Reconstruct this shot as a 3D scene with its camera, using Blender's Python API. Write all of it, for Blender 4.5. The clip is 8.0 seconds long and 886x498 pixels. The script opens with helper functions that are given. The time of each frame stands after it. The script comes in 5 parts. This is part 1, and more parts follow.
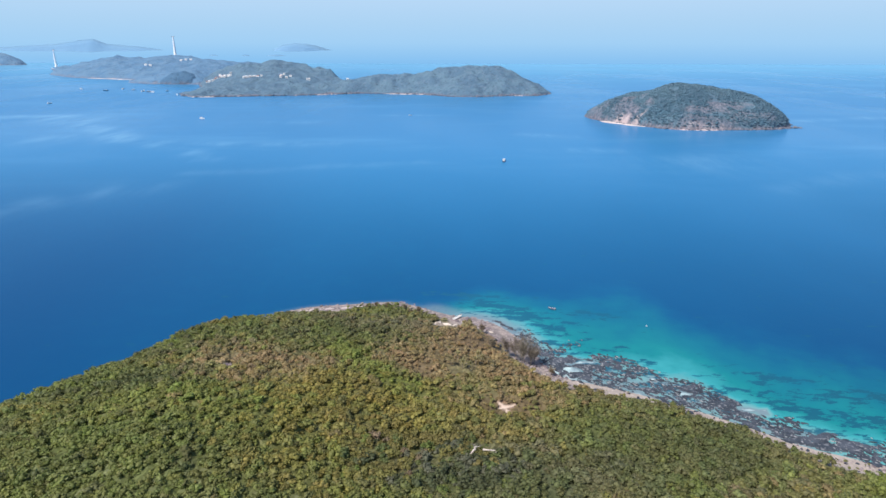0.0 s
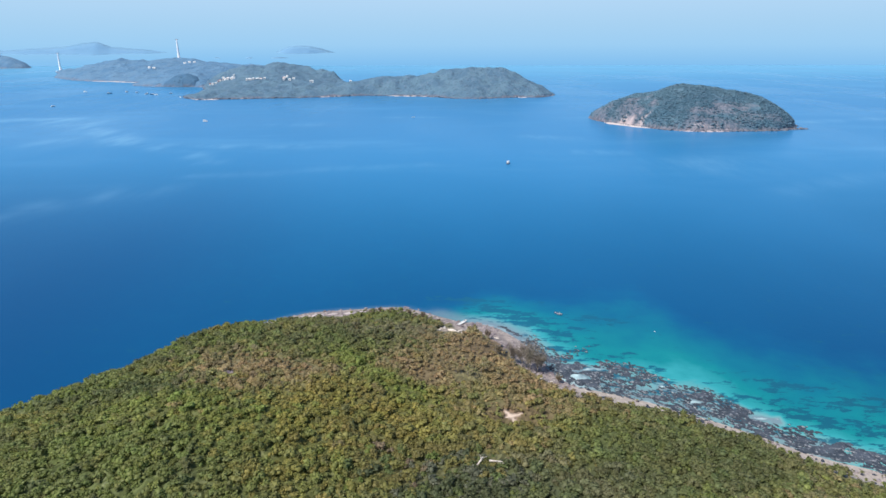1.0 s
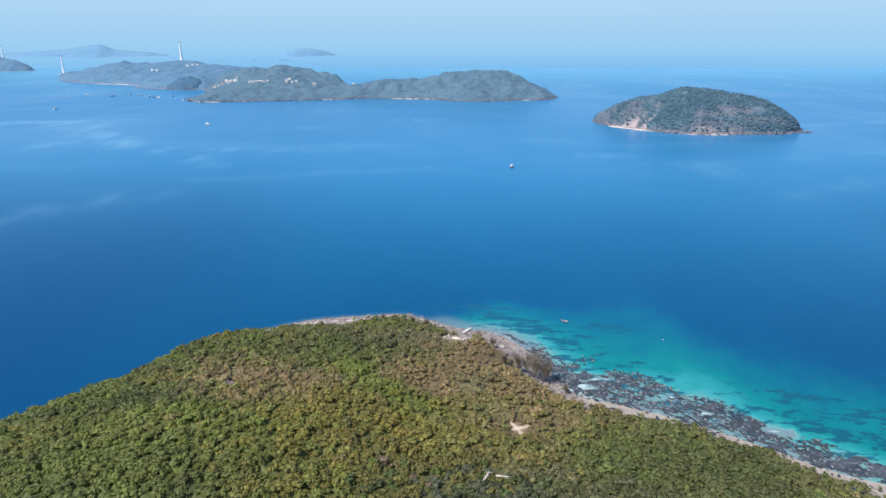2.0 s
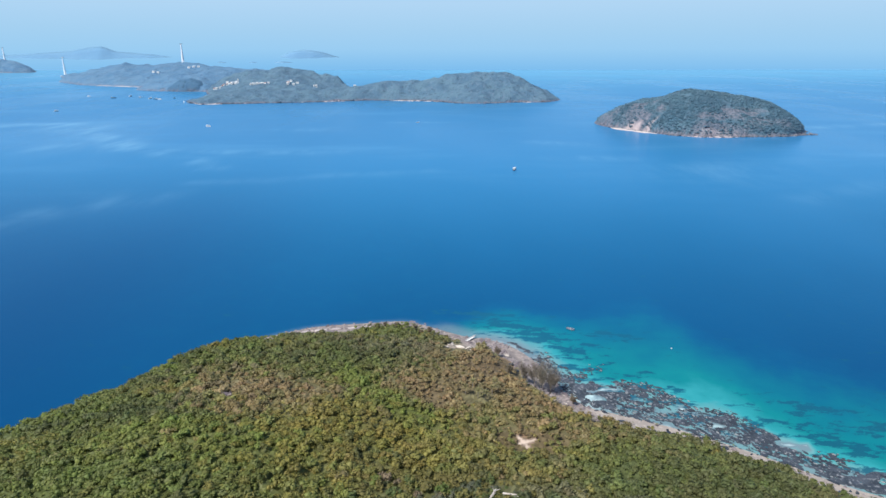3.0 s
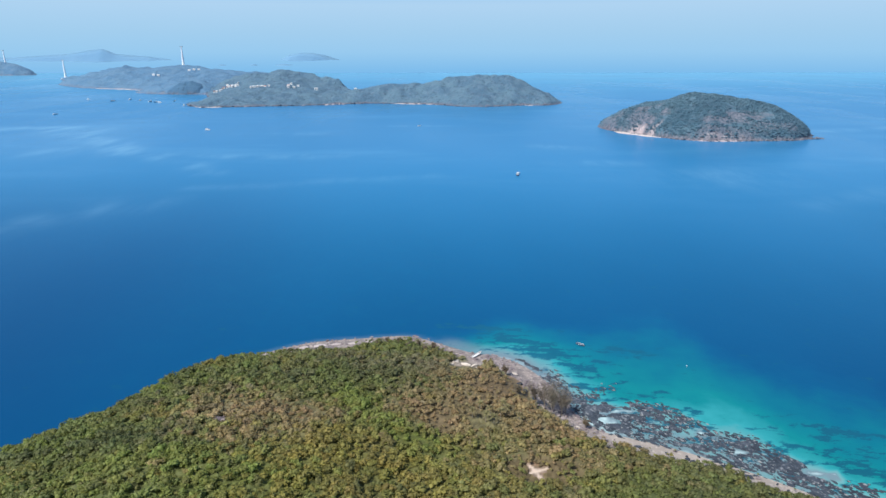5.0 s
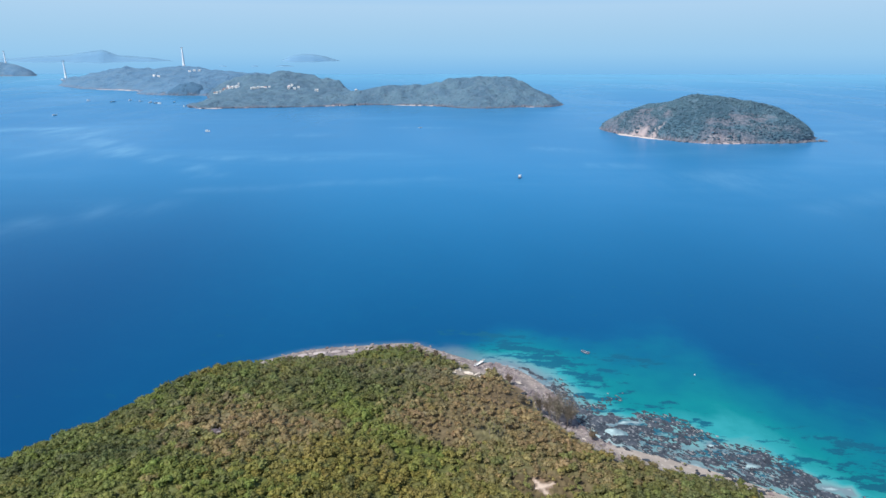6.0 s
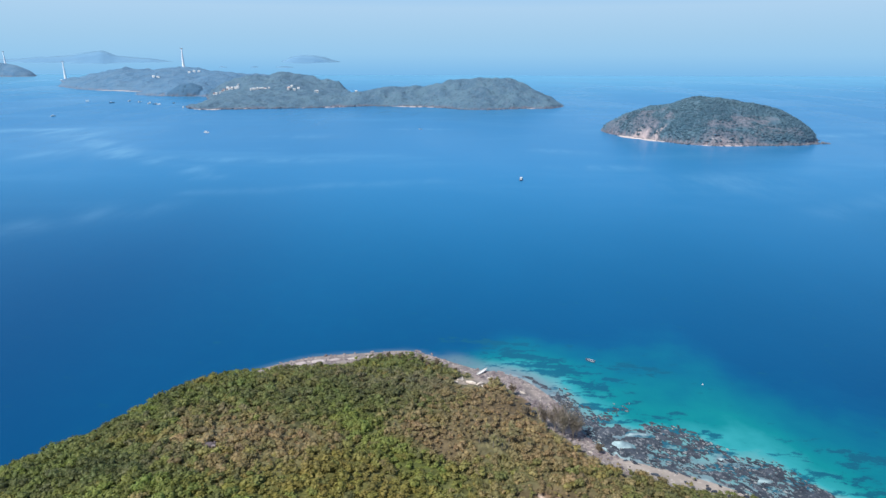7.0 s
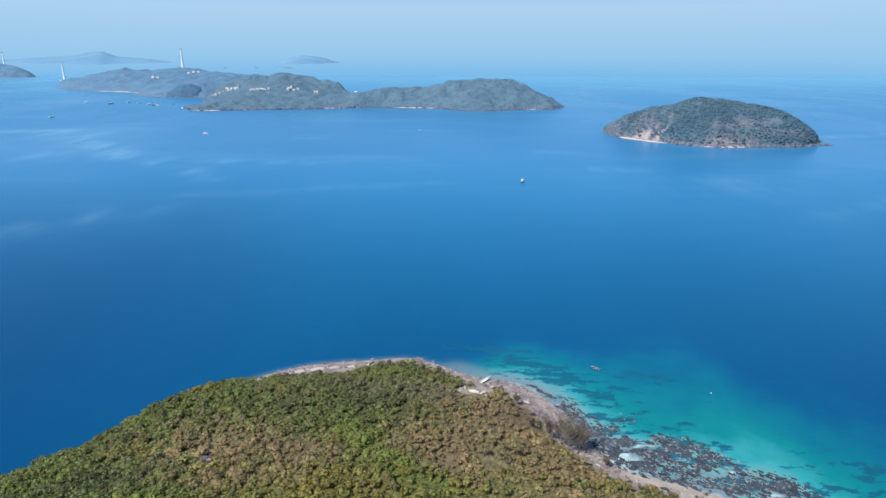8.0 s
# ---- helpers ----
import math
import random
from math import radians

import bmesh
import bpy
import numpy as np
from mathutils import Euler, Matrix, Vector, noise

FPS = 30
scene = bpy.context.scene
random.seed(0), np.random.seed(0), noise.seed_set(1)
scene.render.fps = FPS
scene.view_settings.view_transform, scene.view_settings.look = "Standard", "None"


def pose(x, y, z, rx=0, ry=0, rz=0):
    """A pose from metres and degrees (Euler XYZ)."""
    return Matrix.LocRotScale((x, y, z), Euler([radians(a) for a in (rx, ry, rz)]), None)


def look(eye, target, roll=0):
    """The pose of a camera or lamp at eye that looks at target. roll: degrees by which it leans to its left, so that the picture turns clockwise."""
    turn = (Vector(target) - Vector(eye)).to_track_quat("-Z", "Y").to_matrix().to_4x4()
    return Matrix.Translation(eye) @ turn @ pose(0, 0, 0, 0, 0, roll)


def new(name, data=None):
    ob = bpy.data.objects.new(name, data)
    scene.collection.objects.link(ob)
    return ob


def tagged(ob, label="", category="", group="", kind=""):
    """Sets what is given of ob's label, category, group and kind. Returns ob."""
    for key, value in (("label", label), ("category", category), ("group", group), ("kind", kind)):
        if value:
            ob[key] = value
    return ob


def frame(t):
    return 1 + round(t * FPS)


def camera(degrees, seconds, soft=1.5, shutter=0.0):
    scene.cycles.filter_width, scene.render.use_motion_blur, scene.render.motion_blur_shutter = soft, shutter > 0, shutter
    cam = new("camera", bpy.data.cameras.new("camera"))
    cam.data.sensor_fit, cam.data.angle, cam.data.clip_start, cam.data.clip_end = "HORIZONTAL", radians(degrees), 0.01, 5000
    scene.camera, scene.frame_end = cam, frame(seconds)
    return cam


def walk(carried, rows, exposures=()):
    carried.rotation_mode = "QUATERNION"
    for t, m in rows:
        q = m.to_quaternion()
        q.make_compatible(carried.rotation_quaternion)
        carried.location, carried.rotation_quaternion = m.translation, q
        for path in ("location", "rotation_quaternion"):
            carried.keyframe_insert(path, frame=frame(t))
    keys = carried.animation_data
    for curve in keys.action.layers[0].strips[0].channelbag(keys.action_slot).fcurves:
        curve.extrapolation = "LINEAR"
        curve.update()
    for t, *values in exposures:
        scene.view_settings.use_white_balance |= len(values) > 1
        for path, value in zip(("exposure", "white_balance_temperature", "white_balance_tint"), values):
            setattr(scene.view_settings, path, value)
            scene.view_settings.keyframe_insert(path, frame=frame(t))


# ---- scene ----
cam = camera(73.0, 8.0)
PATH = [
    (0, (4.386, -0.554, 144.673), (4.369, 1.337, 144.022), 0.1),
    (0.5, (4.13, 1.937, 144.614), (4.107, 3.828, 143.964), -0.0),
    (1, (3.653, 4.322, 144.634), (3.625, 6.215, 143.988), -0.1),
    (1.5, (3.135, 7.01, 144.788), (3.103, 8.904, 144.146), -0.1),
    (3, (1.111, 17.29, 145.089), (1.072, 19.186, 144.456), -0.1),
    (3.5, (0.58, 20.782, 145.325), (0.54, 22.679, 144.693), -0.1),
    (4, (-0.099, 24.235, 145.323), (-0.14, 26.133, 144.695), -0.1),
    (4.5, (-0.642, 27.815, 145.574), (-0.683, 29.714, 144.947), -0.1),
    (6, (-2.379, 37.978, 145.871), (-2.421, 39.879, 145.249), 0.0),
    (6.5, (-2.889, 41.651, 145.953), (-2.931, 43.552, 145.333), 0.1),
    (7, (-3.553, 45.241, 145.852), (-3.594, 47.142, 145.234), 0.1),
    (7.5, (-4.404, 48.853, 145.793), (-4.444, 50.756, 145.177), 0.1),
    (8, (-4.832, 52.209, 145.921), (-4.872, 54.111, 145.305), 0.1),
]
walk(cam, [(t, look(eye, target, roll)) for t, eye, target, roll in PATH], [(0, 0.43, 6720, 15), (0.5, 0.41, 6640, 13), (1.5, 0.39, 6540, 11), (3, 0.37, 6500, 10), (4.5, 0.34, 6500, 10), (8, 0.30, 6480, 10)])

# ---- light ----
SUN_EL, SUN_AZ = 53.0, -128.0          # degrees; azimuth from +y, clockwise positive
world = bpy.data.worlds.new("sky")
scene.world = world
world.use_nodes = True
wn, wl = world.node_tree.nodes, world.node_tree.links
wn.clear()
w_out = wn.new("ShaderNodeOutputWorld")
w_bg = wn.new("ShaderNodeBackground")
w_sky = wn.new("ShaderNodeTexSky")
w_sky.sky_type = "NISHITA"
w_sky.sun_disc = False
w_sky.sun_elevation = radians(SUN_EL)
w_sky.sun_rotation = radians(SUN_AZ)
w_sky.altitude = 100
w_sky.air_density, w_sky.dust_density, w_sky.ozone_density = 1.0, 1.2, 2.0
w_gain = wn.new("ShaderNodeMix")
w_gain.data_type, w_gain.blend_type = "RGBA", "MIX"
w_co = wn.new("ShaderNodeTexCoord")
w_sep = wn.new("ShaderNodeSeparateXYZ")
w_map = wn.new("ShaderNodeMapRange")
w_map.inputs["From Min"].default_value, w_map.inputs["From Max"].default_value = -0.06, 0.26
w_ramp = wn.new("ShaderNodeValToRGB")
# sea haze under the horizon, pale marine haze over it
SKY = [(0.0, (1.1, 3.1, 5.6)), (0.1, (1.7, 4.05, 6.65)), (0.1875, (2.5, 4.7, 6.85)), (0.28, (2.9, 4.9, 6.8)), (0.40, (3.4, 5.2, 7.0)), (0.56, (2.2, 4.4, 7.2)), (1.0, (1.2, 3.3, 7.2))]
w_ramp.color_ramp.elements[0].position, w_ramp.color_ramp.elements[1].position = 0.0, 1.0
for at_, colour in SKY[1:-1]:
    w_ramp.color_ramp.elements.new(at_)
for el, (at_, colour) in zip(w_ramp.color_ramp.elements, SKY):
    el.position, el.color = at_, (*[c / 10 for c in colour], 1)
w_ten = wn.new("ShaderNodeVectorMath")
w_ten.operation = "SCALE"
w_ten.inputs["Scale"].default_value = 10.0
w_fade = wn.new("ShaderNodeMapRange")
w_fade.inputs["From Min"].default_value, w_fade.inputs["From Max"].default_value = 0.22, 0.45
wl.new(w_co.outputs["Generated"], w_sep.inputs[0])
wl.new(w_sep.outputs["Z"], w_map.inputs["Value"])
wl.new(w_sep.outputs["Z"], w_fade.inputs["Value"])
wl.new(w_map.outputs[0], w_ramp.inputs[0])
wl.new(w_ramp.outputs[0], w_ten.inputs[0])
wl.new(w_fade.outputs[0], w_gain.inputs["Factor"])
wl.new(w_ten.outputs[0], w_gain.inputs["A"])
wl.new(w_sky.outputs[0], w_gain.inputs["B"])
wl.new(w_gain.outputs["Result"], w_bg.inputs["Color"])
w_bg.inputs["Strength"].default_value = 0.1
wl.new(w_bg.outputs[0], w_out.inputs[0])

sun = new("sun", bpy.data.lights.new("sun", "SUN"))
sun.data.energy, sun.data.angle, sun.data.color = 4.5, radians(0.55), (1.0, 0.95, 0.88)
_az, _el = radians(SUN_AZ), radians(SUN_EL)
sun.matrix_world = look((1000 * math.sin(_az) * math.cos(_el), 1000 * math.cos(_az) * math.cos(_el), 1000 * math.sin(_el)), (0, 0, 0))


# ---- materials ----
def material(name):
    m = bpy.data.materials.new(name)
    m.use_nodes = True
    return m, m.node_tree.nodes, m.node_tree.links, m.node_tree.nodes["Principled BSDF"]


def noise_node(n, l, where, scale, detail=4.0, rough=0.55):
    t = n.new("ShaderNodeTexNoise")
    t.inputs["Scale"].default_value, t.inputs["Detail"].default_value, t.inputs["Roughness"].default_value = scale, detail, rough
    l.new(where, t.inputs["Vector"])
    return t.outputs["Fac"]


def mixed(n, l, fac, a, b, blend="MIX"):
    x = n.new("ShaderNodeMix")
    x.data_type, x.blend_type = "RGBA", blend
    for socket, v in (("Factor", fac), ("A", a), ("B", b)):
        if isinstance(v, (int, float)):
            x.inputs[socket].default_value = v
        elif isinstance(v, tuple):
            x.inputs[socket].default_value = (*v, 1)
        else:
            l.new(v, x.inputs[socket])
    return x.outputs["Result"]


def span(n, l, value, lo, hi, to_lo=0.0, to_hi=1.0):
    r = n.new("ShaderNodeMapRange")
    r.interpolation_type = "SMOOTHSTEP"
    r.inputs["From Min"].default_value, r.inputs["From Max"].default_value = lo, hi
    r.inputs["To Min"].default_value, r.inputs["To Max"].default_value = to_lo, to_hi
    l.new(value, r.inputs["Value"])
    return r.outputs[0]


def bumped(n, l, b, height, strength, distance):
    x = n.new("ShaderNodeBump")
    x.inputs["Strength"].default_value, x.inputs["Distance"].default_value = strength, distance
    l.new(height, x.inputs["Height"])
    l.new(x.outputs[0], b.inputs["Normal"])


def plain(name, c1, c2, scale, rough=0.6, bump=0.0, metal=0.0):
    """Two tones in coarse and fine noise, with fine relief."""
    m, n, l, b = material(name)
    pos = n.new("ShaderNodeTexCoord").outputs["Object"]
    coarse = span(n, l, noise_node(n, l, pos, scale, 3), 0.35, 0.65)
    fine = noise_node(n, l, pos, scale * 6, 5)
    col = mixed(n, l, coarse, c1, c2)
    l.new(mixed(n, l, 0.35, col, mixed(n, l, fine, c1, c2)), b.inputs["Base Color"])
    b.inputs["Roughness"].default_value, b.inputs["Metallic"].default_value = rough, metal
    if bump:
        bumped(n, l, b, fine, bump, 0.3 / scale)
    return m


def rock_material(name, c1, c2, c3, scale):
    """Stone of three tones: broad stains, veins and grain; each stone differs a little."""
    m, n, l, b = material(name)
    pos = n.new("ShaderNodeNewGeometry").outputs["Position"]
    rnd = n.new("ShaderNodeObjectInfo").outputs["Random"]
    isl = n.new("ShaderNodeNewGeometry").outputs["Random Per Island"]
    col = mixed(n, l, span(n, l, noise_node(n, l, pos, scale, 4), 0.4, 0.62), c1, c2)
    col = mixed(n, l, span(n, l, noise_node(n, l, pos, scale * 5, 5), 0.5, 0.72), col, c3)
    col = mixed(n, l, span(n, l, rnd, 0, 1, 0, 0.35), col, c3)
    col = mixed(n, l, span(n, l, isl, 0.55, 1, 0, 0.55), col, c2)
    l.new(col, b.inputs["Base Color"])
    b.inputs["Roughness"].default_value = 0.85
    bumped(n, l, b, noise_node(n, l, pos, scale * 9, 6), 0.6, 0.15)
    return m


def leaf_material(name):
    """Foliage: the plant's own tone, leaf by leaf and plant by plant, part of the light passing through."""
    m, n, l, b = material(name)
    tone = n.new("ShaderNodeAttribute")
    tone.attribute_name = "tone"
    isl = n.new("ShaderNodeNewGeometry").outputs["Random Per Island"]
    rnd = n.new("ShaderNodeObjectInfo").outputs["Random"]
    hsv = n.new("ShaderNodeHueSaturation")
    l.new(tone.outputs["Color"], hsv.inputs["Color"])
    l.new(span(n, l, isl, 0, 1, 0.8, 1.2), hsv.inputs["Value"])
    l.new(span(n, l, rnd, 0, 1, 0.488, 0.512), hsv.inputs["Hue"])
    l.new(hsv.outputs[0], b.inputs["Base Color"])
    b.inputs["Roughness"].default_value = 0.55
    b.inputs["Specular IOR Level"].default_value = 0.3
    tr = n.new("ShaderNodeBsdfTranslucent")
    l.new(hsv.outputs[0], tr.inputs["Color"])
    mx = n.new("ShaderNodeMixShader")
    mx.inputs[0].default_value = 0.44
    l.new(b.outputs[0], mx.inputs[1])
    l.new(tr.outputs[0], mx.inputs[2])
    l.new(mx.outputs[0], n["Material Output"].inputs["Surface"])
    return m


def wood_cover(name, c1, c2, c3, rock, scale, sheen):
    """Scrub-covered hill: mottled growth with a bluish sheen painted on as haze, bare rock and sand near the waterline.
    """
    m, n, l, b = material(name)
    geo = n.new("ShaderNodeNewGeometry")
    pos, isl = geo.outputs["Position"], geo.outputs["Random Per Island"]
    sep = n.new("ShaderNodeSeparateXYZ")
    l.new(pos, sep.inputs[0])
    col = mixed(n, l, span(n, l, noise_node(n, l, pos, scale, 6, 0.65), 0.42, 0.58), c1, c2)
    col = mixed(n, l, span(n, l, noise_node(n, l, pos, scale * 6, 5, 0.65), 0.52, 0.66), col, c3)
    col = mixed(n, l, span(n, l, isl, 0, 1, 0, 0.5), col, c1)
    if rock:
        col = mixed(n, l, span(n, l, noise_node(n, l, pos, scale * 4.3, 5, 0.65), 0.56, 0.64), col, tuple(c * 0.62 for c in c1))
        bare = n.new("ShaderNodeAttribute")
        bare.attribute_name = "rocky"
        stone = mixed(n, l, span(n, l, noise_node(n, l, pos, scale * 10, 6, 0.7), 0.4, 0.6), rock, tuple(c * 0.32 for c in rock))
        col = mixed(n, l, bare.outputs["Fac"], col, stone)
        loose = n.new("ShaderNodeAttribute")
        loose.attribute_name = "sandy"
        col = mixed(n, l, loose.outputs["Fac"], col, (0.50, 0.40, 0.385))
    l.new(col, b.inputs["Base Color"])
    b.inputs["Roughness"].default_value = 0.9
    b.inputs["Specular IOR Level"].default_value = 0.1
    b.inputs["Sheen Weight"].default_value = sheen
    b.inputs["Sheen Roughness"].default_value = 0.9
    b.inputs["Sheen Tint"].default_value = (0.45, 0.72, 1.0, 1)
    bumped(n, l, b, noise_node(n, l, pos, scale * 7, 6, 0.62), 0.9, 6.0)
    return m


def sea_material():
    """Open water: body colour by depth over the shelf, drowned reef, painted distance haze, wind ripples and slicks."""
    m, n, l, b = material("sea_water")
    pos = n.new("ShaderNodeNewGeometry").outputs["Position"]
    dep = n.new("ShaderNodeAttribute")
    dep.attribute_name = "shelf"
    reef = n.new("ShaderNodeAttribute")
    reef.attribute_name = "drowned"
    ramp = n.new("ShaderNodeValToRGB")
    stops = [(0.0, (0.48, 0.64, 0.64)), (0.05, (0.15, 0.21, 0.23)), (0.14, (0.13, 0.31, 0.31)), (0.27, (0.030, 0.275, 0.285)), (0.42, (0.004, 0.178, 0.178)),
             (0.62, (0.002, 0.122, 0.162)), (0.86, (0.0006, 0.057, 0.142)), (1.0, (0.0004, 0.044, 0.130))]
    cr = ramp.color_ramp
    for at_, colour in stops[1:-1]:
        cr.elements.new(at_)
    for el, (at_, colour) in zip(cr.elements, stops):
        el.position, el.color = at_, (*colour, 1)
    murk = n.new("ShaderNodeAttribute")
    murk.attribute_name = "murk"
    wob = n.new("ShaderNodeMath")
    wob.operation = "MULTIPLY_ADD"
    l.new(span(n, l, noise_node(n, l, pos, 0.06, 5), 0.25, 0.75, -0.5, 0.5), wob.inputs[0])
    l.new(span(n, l, dep.outputs["Fac"], 0.9, 1.3, 0.12, 0.0), wob.inputs[1])
    l.new(dep.outputs["Fac"], wob.inputs[2])
    l.new(wob.outputs[0], ramp.inputs[0])
    streak = n.new("ShaderNodeMapping")
    streak.inputs["Rotation"].default_value = (0, 0, radians(28))
    streak.inputs["Scale"].default_value = (0.42, 1.0, 1.0)
    l.new(pos, streak.inputs["Vector"])
    ragged = n.new("ShaderNodeMath")
    ragged.operation = "MULTIPLY_ADD"
    l.new(span(n, l, noise_node(n, l, streak.outputs[0], 0.22, 8, 0.7), 0.3, 0.7, -0.55, 0.55), ragged.inputs[0])
    ragged.inputs[1].default_value = 0.95
    l.new(reef.outputs["Fac"], ragged.inputs[2])
    water = mixed(n, l, murk.outputs["Fac"], ramp.outputs[0], (0.16, 0.205, 0.215))
    col = mixed(n, l, span(n, l, ragged.outputs[0], 0.34, 0.62, 0, 0.88), water, (0.006, 0.066, 0.102))
    # broad drifts of slightly lighter and darker water
    drift = n.new("ShaderNodeMapping")
    drift.inputs["Scale"].default_value = (1.0, 0.45, 1.0)
    l.new(pos, drift.inputs["Vector"])
    broad = noise_node(n, l, drift.outputs[0], 0.0035, 5, 0.6)
    col = mixed(n, l, span(n, l, broad, 0.35, 0.7, 0, 0.15), col, (0.004, 0.13, 0.31))
    # base colour brightens and pales outward: haze and sky reflection painted in
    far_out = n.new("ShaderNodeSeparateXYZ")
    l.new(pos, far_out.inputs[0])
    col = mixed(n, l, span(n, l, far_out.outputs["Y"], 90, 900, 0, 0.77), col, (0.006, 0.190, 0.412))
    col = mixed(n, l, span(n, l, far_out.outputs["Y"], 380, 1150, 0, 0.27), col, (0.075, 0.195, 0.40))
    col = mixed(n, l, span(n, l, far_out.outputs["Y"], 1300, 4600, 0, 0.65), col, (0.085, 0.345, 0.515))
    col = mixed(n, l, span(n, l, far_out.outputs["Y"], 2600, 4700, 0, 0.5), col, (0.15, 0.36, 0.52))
    # deeper water west of the headland
    deep = n.new("ShaderNodeMath")
    deep.operation = "MULTIPLY"
    l.new(span(n, l, far_out.outputs["X"], -260, -70, 0.7, 0), deep.inputs[0])
    l.new(span(n, l, far_out.outputs["Y"], 250, 850, 1, 0.1), deep.inputs[1])
    col = mixed(n, l, deep.outputs[0], col, (0.0003, 0.041, 0.132))
    # faint wind lanes out in the channel
    slick = n.new("ShaderNodeMapping")
    slick.inputs["Rotation"].default_value = (0, 0, radians(-14))
    slick.inputs["Scale"].default_value = (0.35, 1.0, 1.0)
    l.new(pos, slick.inputs["Vector"])
    wisp = span(n, l, noise_node(n, l, slick.outputs[0], 0.006, 6, 0.58), 0.48, 0.72, 0, 0.22)
    lane = n.new("ShaderNodeMath")
    lane.operation = "MULTIPLY"
    l.new(wisp, lane.inputs[0])
    l.new(span(n, l, far_out.outputs["Y"], 500, 900, 0, 1), lane.inputs[1])
    col = mixed(n, l, lane.outputs[0], col, (0.10, 0.30, 0.50))
    # tide lines and drifting patches of foam
    foam = n.new("ShaderNodeAttribute")
    foam.attribute_name = "foam"
    torn = n.new("ShaderNodeMath")
    torn.operation = "MULTIPLY"
    shred = n.new("ShaderNodeMapping")
    shred.inputs["Rotation"].default_value = (0, 0, radians(-25))
    shred.inputs["Scale"].default_value = (1.0, 0.28, 1.0)
    l.new(pos, shred.inputs["Vector"])
    l.new(span(n, l, noise_node(n, l, shred.outputs[0], 0.022, 7, 0.62), 0.36, 0.66, 0.12, 1.0), torn.inputs[0])
    l.new(foam.outputs["Fac"], torn.inputs[1])
    col = mixed(n, l, torn.outputs[0], col, (0.19, 0.40, 0.56))
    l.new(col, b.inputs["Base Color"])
    b.inputs["IOR"].default_value = 1.333
    b.inputs["Specular IOR Level"].default_value = 0.22
    b.inputs["Specular Tint"].default_value = (0.13, 0.80, 1.0, 1)
    l.new(span(n, l, broad, 0.4, 0.66, 0.27, 0.21), b.inputs["Roughness"])
    rip = n.new("ShaderNodeMath")
    rip.operation = "MULTIPLY_ADD"
    l.new(noise_node(n, l, pos, 0.22, 4), rip.inputs[0])
    rip.inputs[1].default_value = 2.0
    l.new(noise_node(n, l, pos, 1.1, 4), rip.inputs[2])
    bumped(n, l, b, rip.outputs[0], 0.20, 0.2)
    return m


def ground_material():
    """Leaf litter and dry soil under the scrub, sand and pinkish shingle where bare."""
    m, n, l, b = material("island_soil")
    pos = n.new("ShaderNodeNewGeometry").outputs["Position"]
    bare = n.new("ShaderNodeAttribute")
    bare.attribute_name = "bare"
    soil = mixed(n, l, span(n, l, noise_node(n, l, pos, 0.25, 5), 0.35, 0.65), (0.14, 0.145, 0.062), (0.20, 0.172, 0.088))
    sand = mixed(n, l, span(n, l, noise_node(n, l, pos, 0.16, 5), 0.38, 0.62), (0.265, 0.230, 0.215), (0.15, 0.135, 0.136))
    sand = mixed(n, l, span(n, l, noise_node(n, l, pos, 0.7, 7, 0.65), 0.53, 0.67), sand, (0.47, 0.425, 0.385))
    pale = n.new("ShaderNodeAttribute")
    pale.attribute_name = "pale"
    dry = n.new("ShaderNodeAttribute")
    dry.attribute_name = "dry"
    straw = mixed(n, l, span(n, l, noise_node(n, l, pos, 0.6, 6, 0.65), 0.36, 0.64), (0.235, 0.155, 0.10), (0.15, 0.11, 0.066))
    soil = mixed(n, l, dry.outputs["Fac"], soil, straw)
    where = n.new("ShaderNodeSeparateXYZ")
    l.new(pos, where.inputs[0])
    sand = mixed(n, l, span(n, l, where.outputs["X"], 44, 66, 0, 0.5), sand, (0.42, 0.375, 0.325))
    col = mixed(n, l, bare.outputs["Fac"], soil, sand)
    l.new(mixed(n, l, pale.outputs["Fac"], col, (0.56, 0.46, 0.38)), b.inputs["Base Color"])
    b.inputs["Roughness"].default_value = 0.95
    bumped(n, l, b, noise_node(n, l, pos, 1.5, 6), 0.7, 0.3)
    return m


M_SEA, M_GROUND, M_LEAF = sea_material(), ground_material(), leaf_material("scrub_foliage")
M_BARK = plain("grey_bark", (0.16, 0.13, 0.10), (0.28, 0.25, 0.21), 1.5, 0.9, 0.5)
M_REEF = rock_material("reef_rock", (0.019, 0.029, 0.045), (0.042, 0.057, 0.080), (0.011, 0.017, 0.027), 0.12)
M_SHORE = rock_material("shore_rock", (0.16, 0.130, 0.138), (0.30, 0.262, 0.260), (0.075, 0.068, 0.078), 0.15)
M_PALE = rock_material("bleached_rock", (0.50, 0.44, 0.38), (0.60, 0.56, 0.51), (0.28, 0.24, 0.21), 0.2)
M_SLAB = rock_material("pinkish_slab_rock", (0.40, 0.345, 0.34), (0.52, 0.475, 0.465), (0.24, 0.205, 0.21), 0.35)
M_FLAT = rock_material("reef_flat_rock", (0.017, 0.028, 0.043), (0.042, 0.057, 0.080), (0.200, 0.220, 0.245), 0.17)
M_CORAL = rock_material("coral_rubble", (0.19, 0.21, 0.225), (0.28, 0.30, 0.31), (0.10, 0.12, 0.135), 0.3)
M_DARKROCK = rock_material("dark_coast_rock", (0.080, 0.092, 0.120), (0.135, 0.145, 0.175), (0.05, 0.058, 0.075), 0.08)
M_WHITE = plain("white_paint", (0.80, 0.80, 0.78), (0.66, 0.67, 0.66), 0.8, 0.4, 0.05)
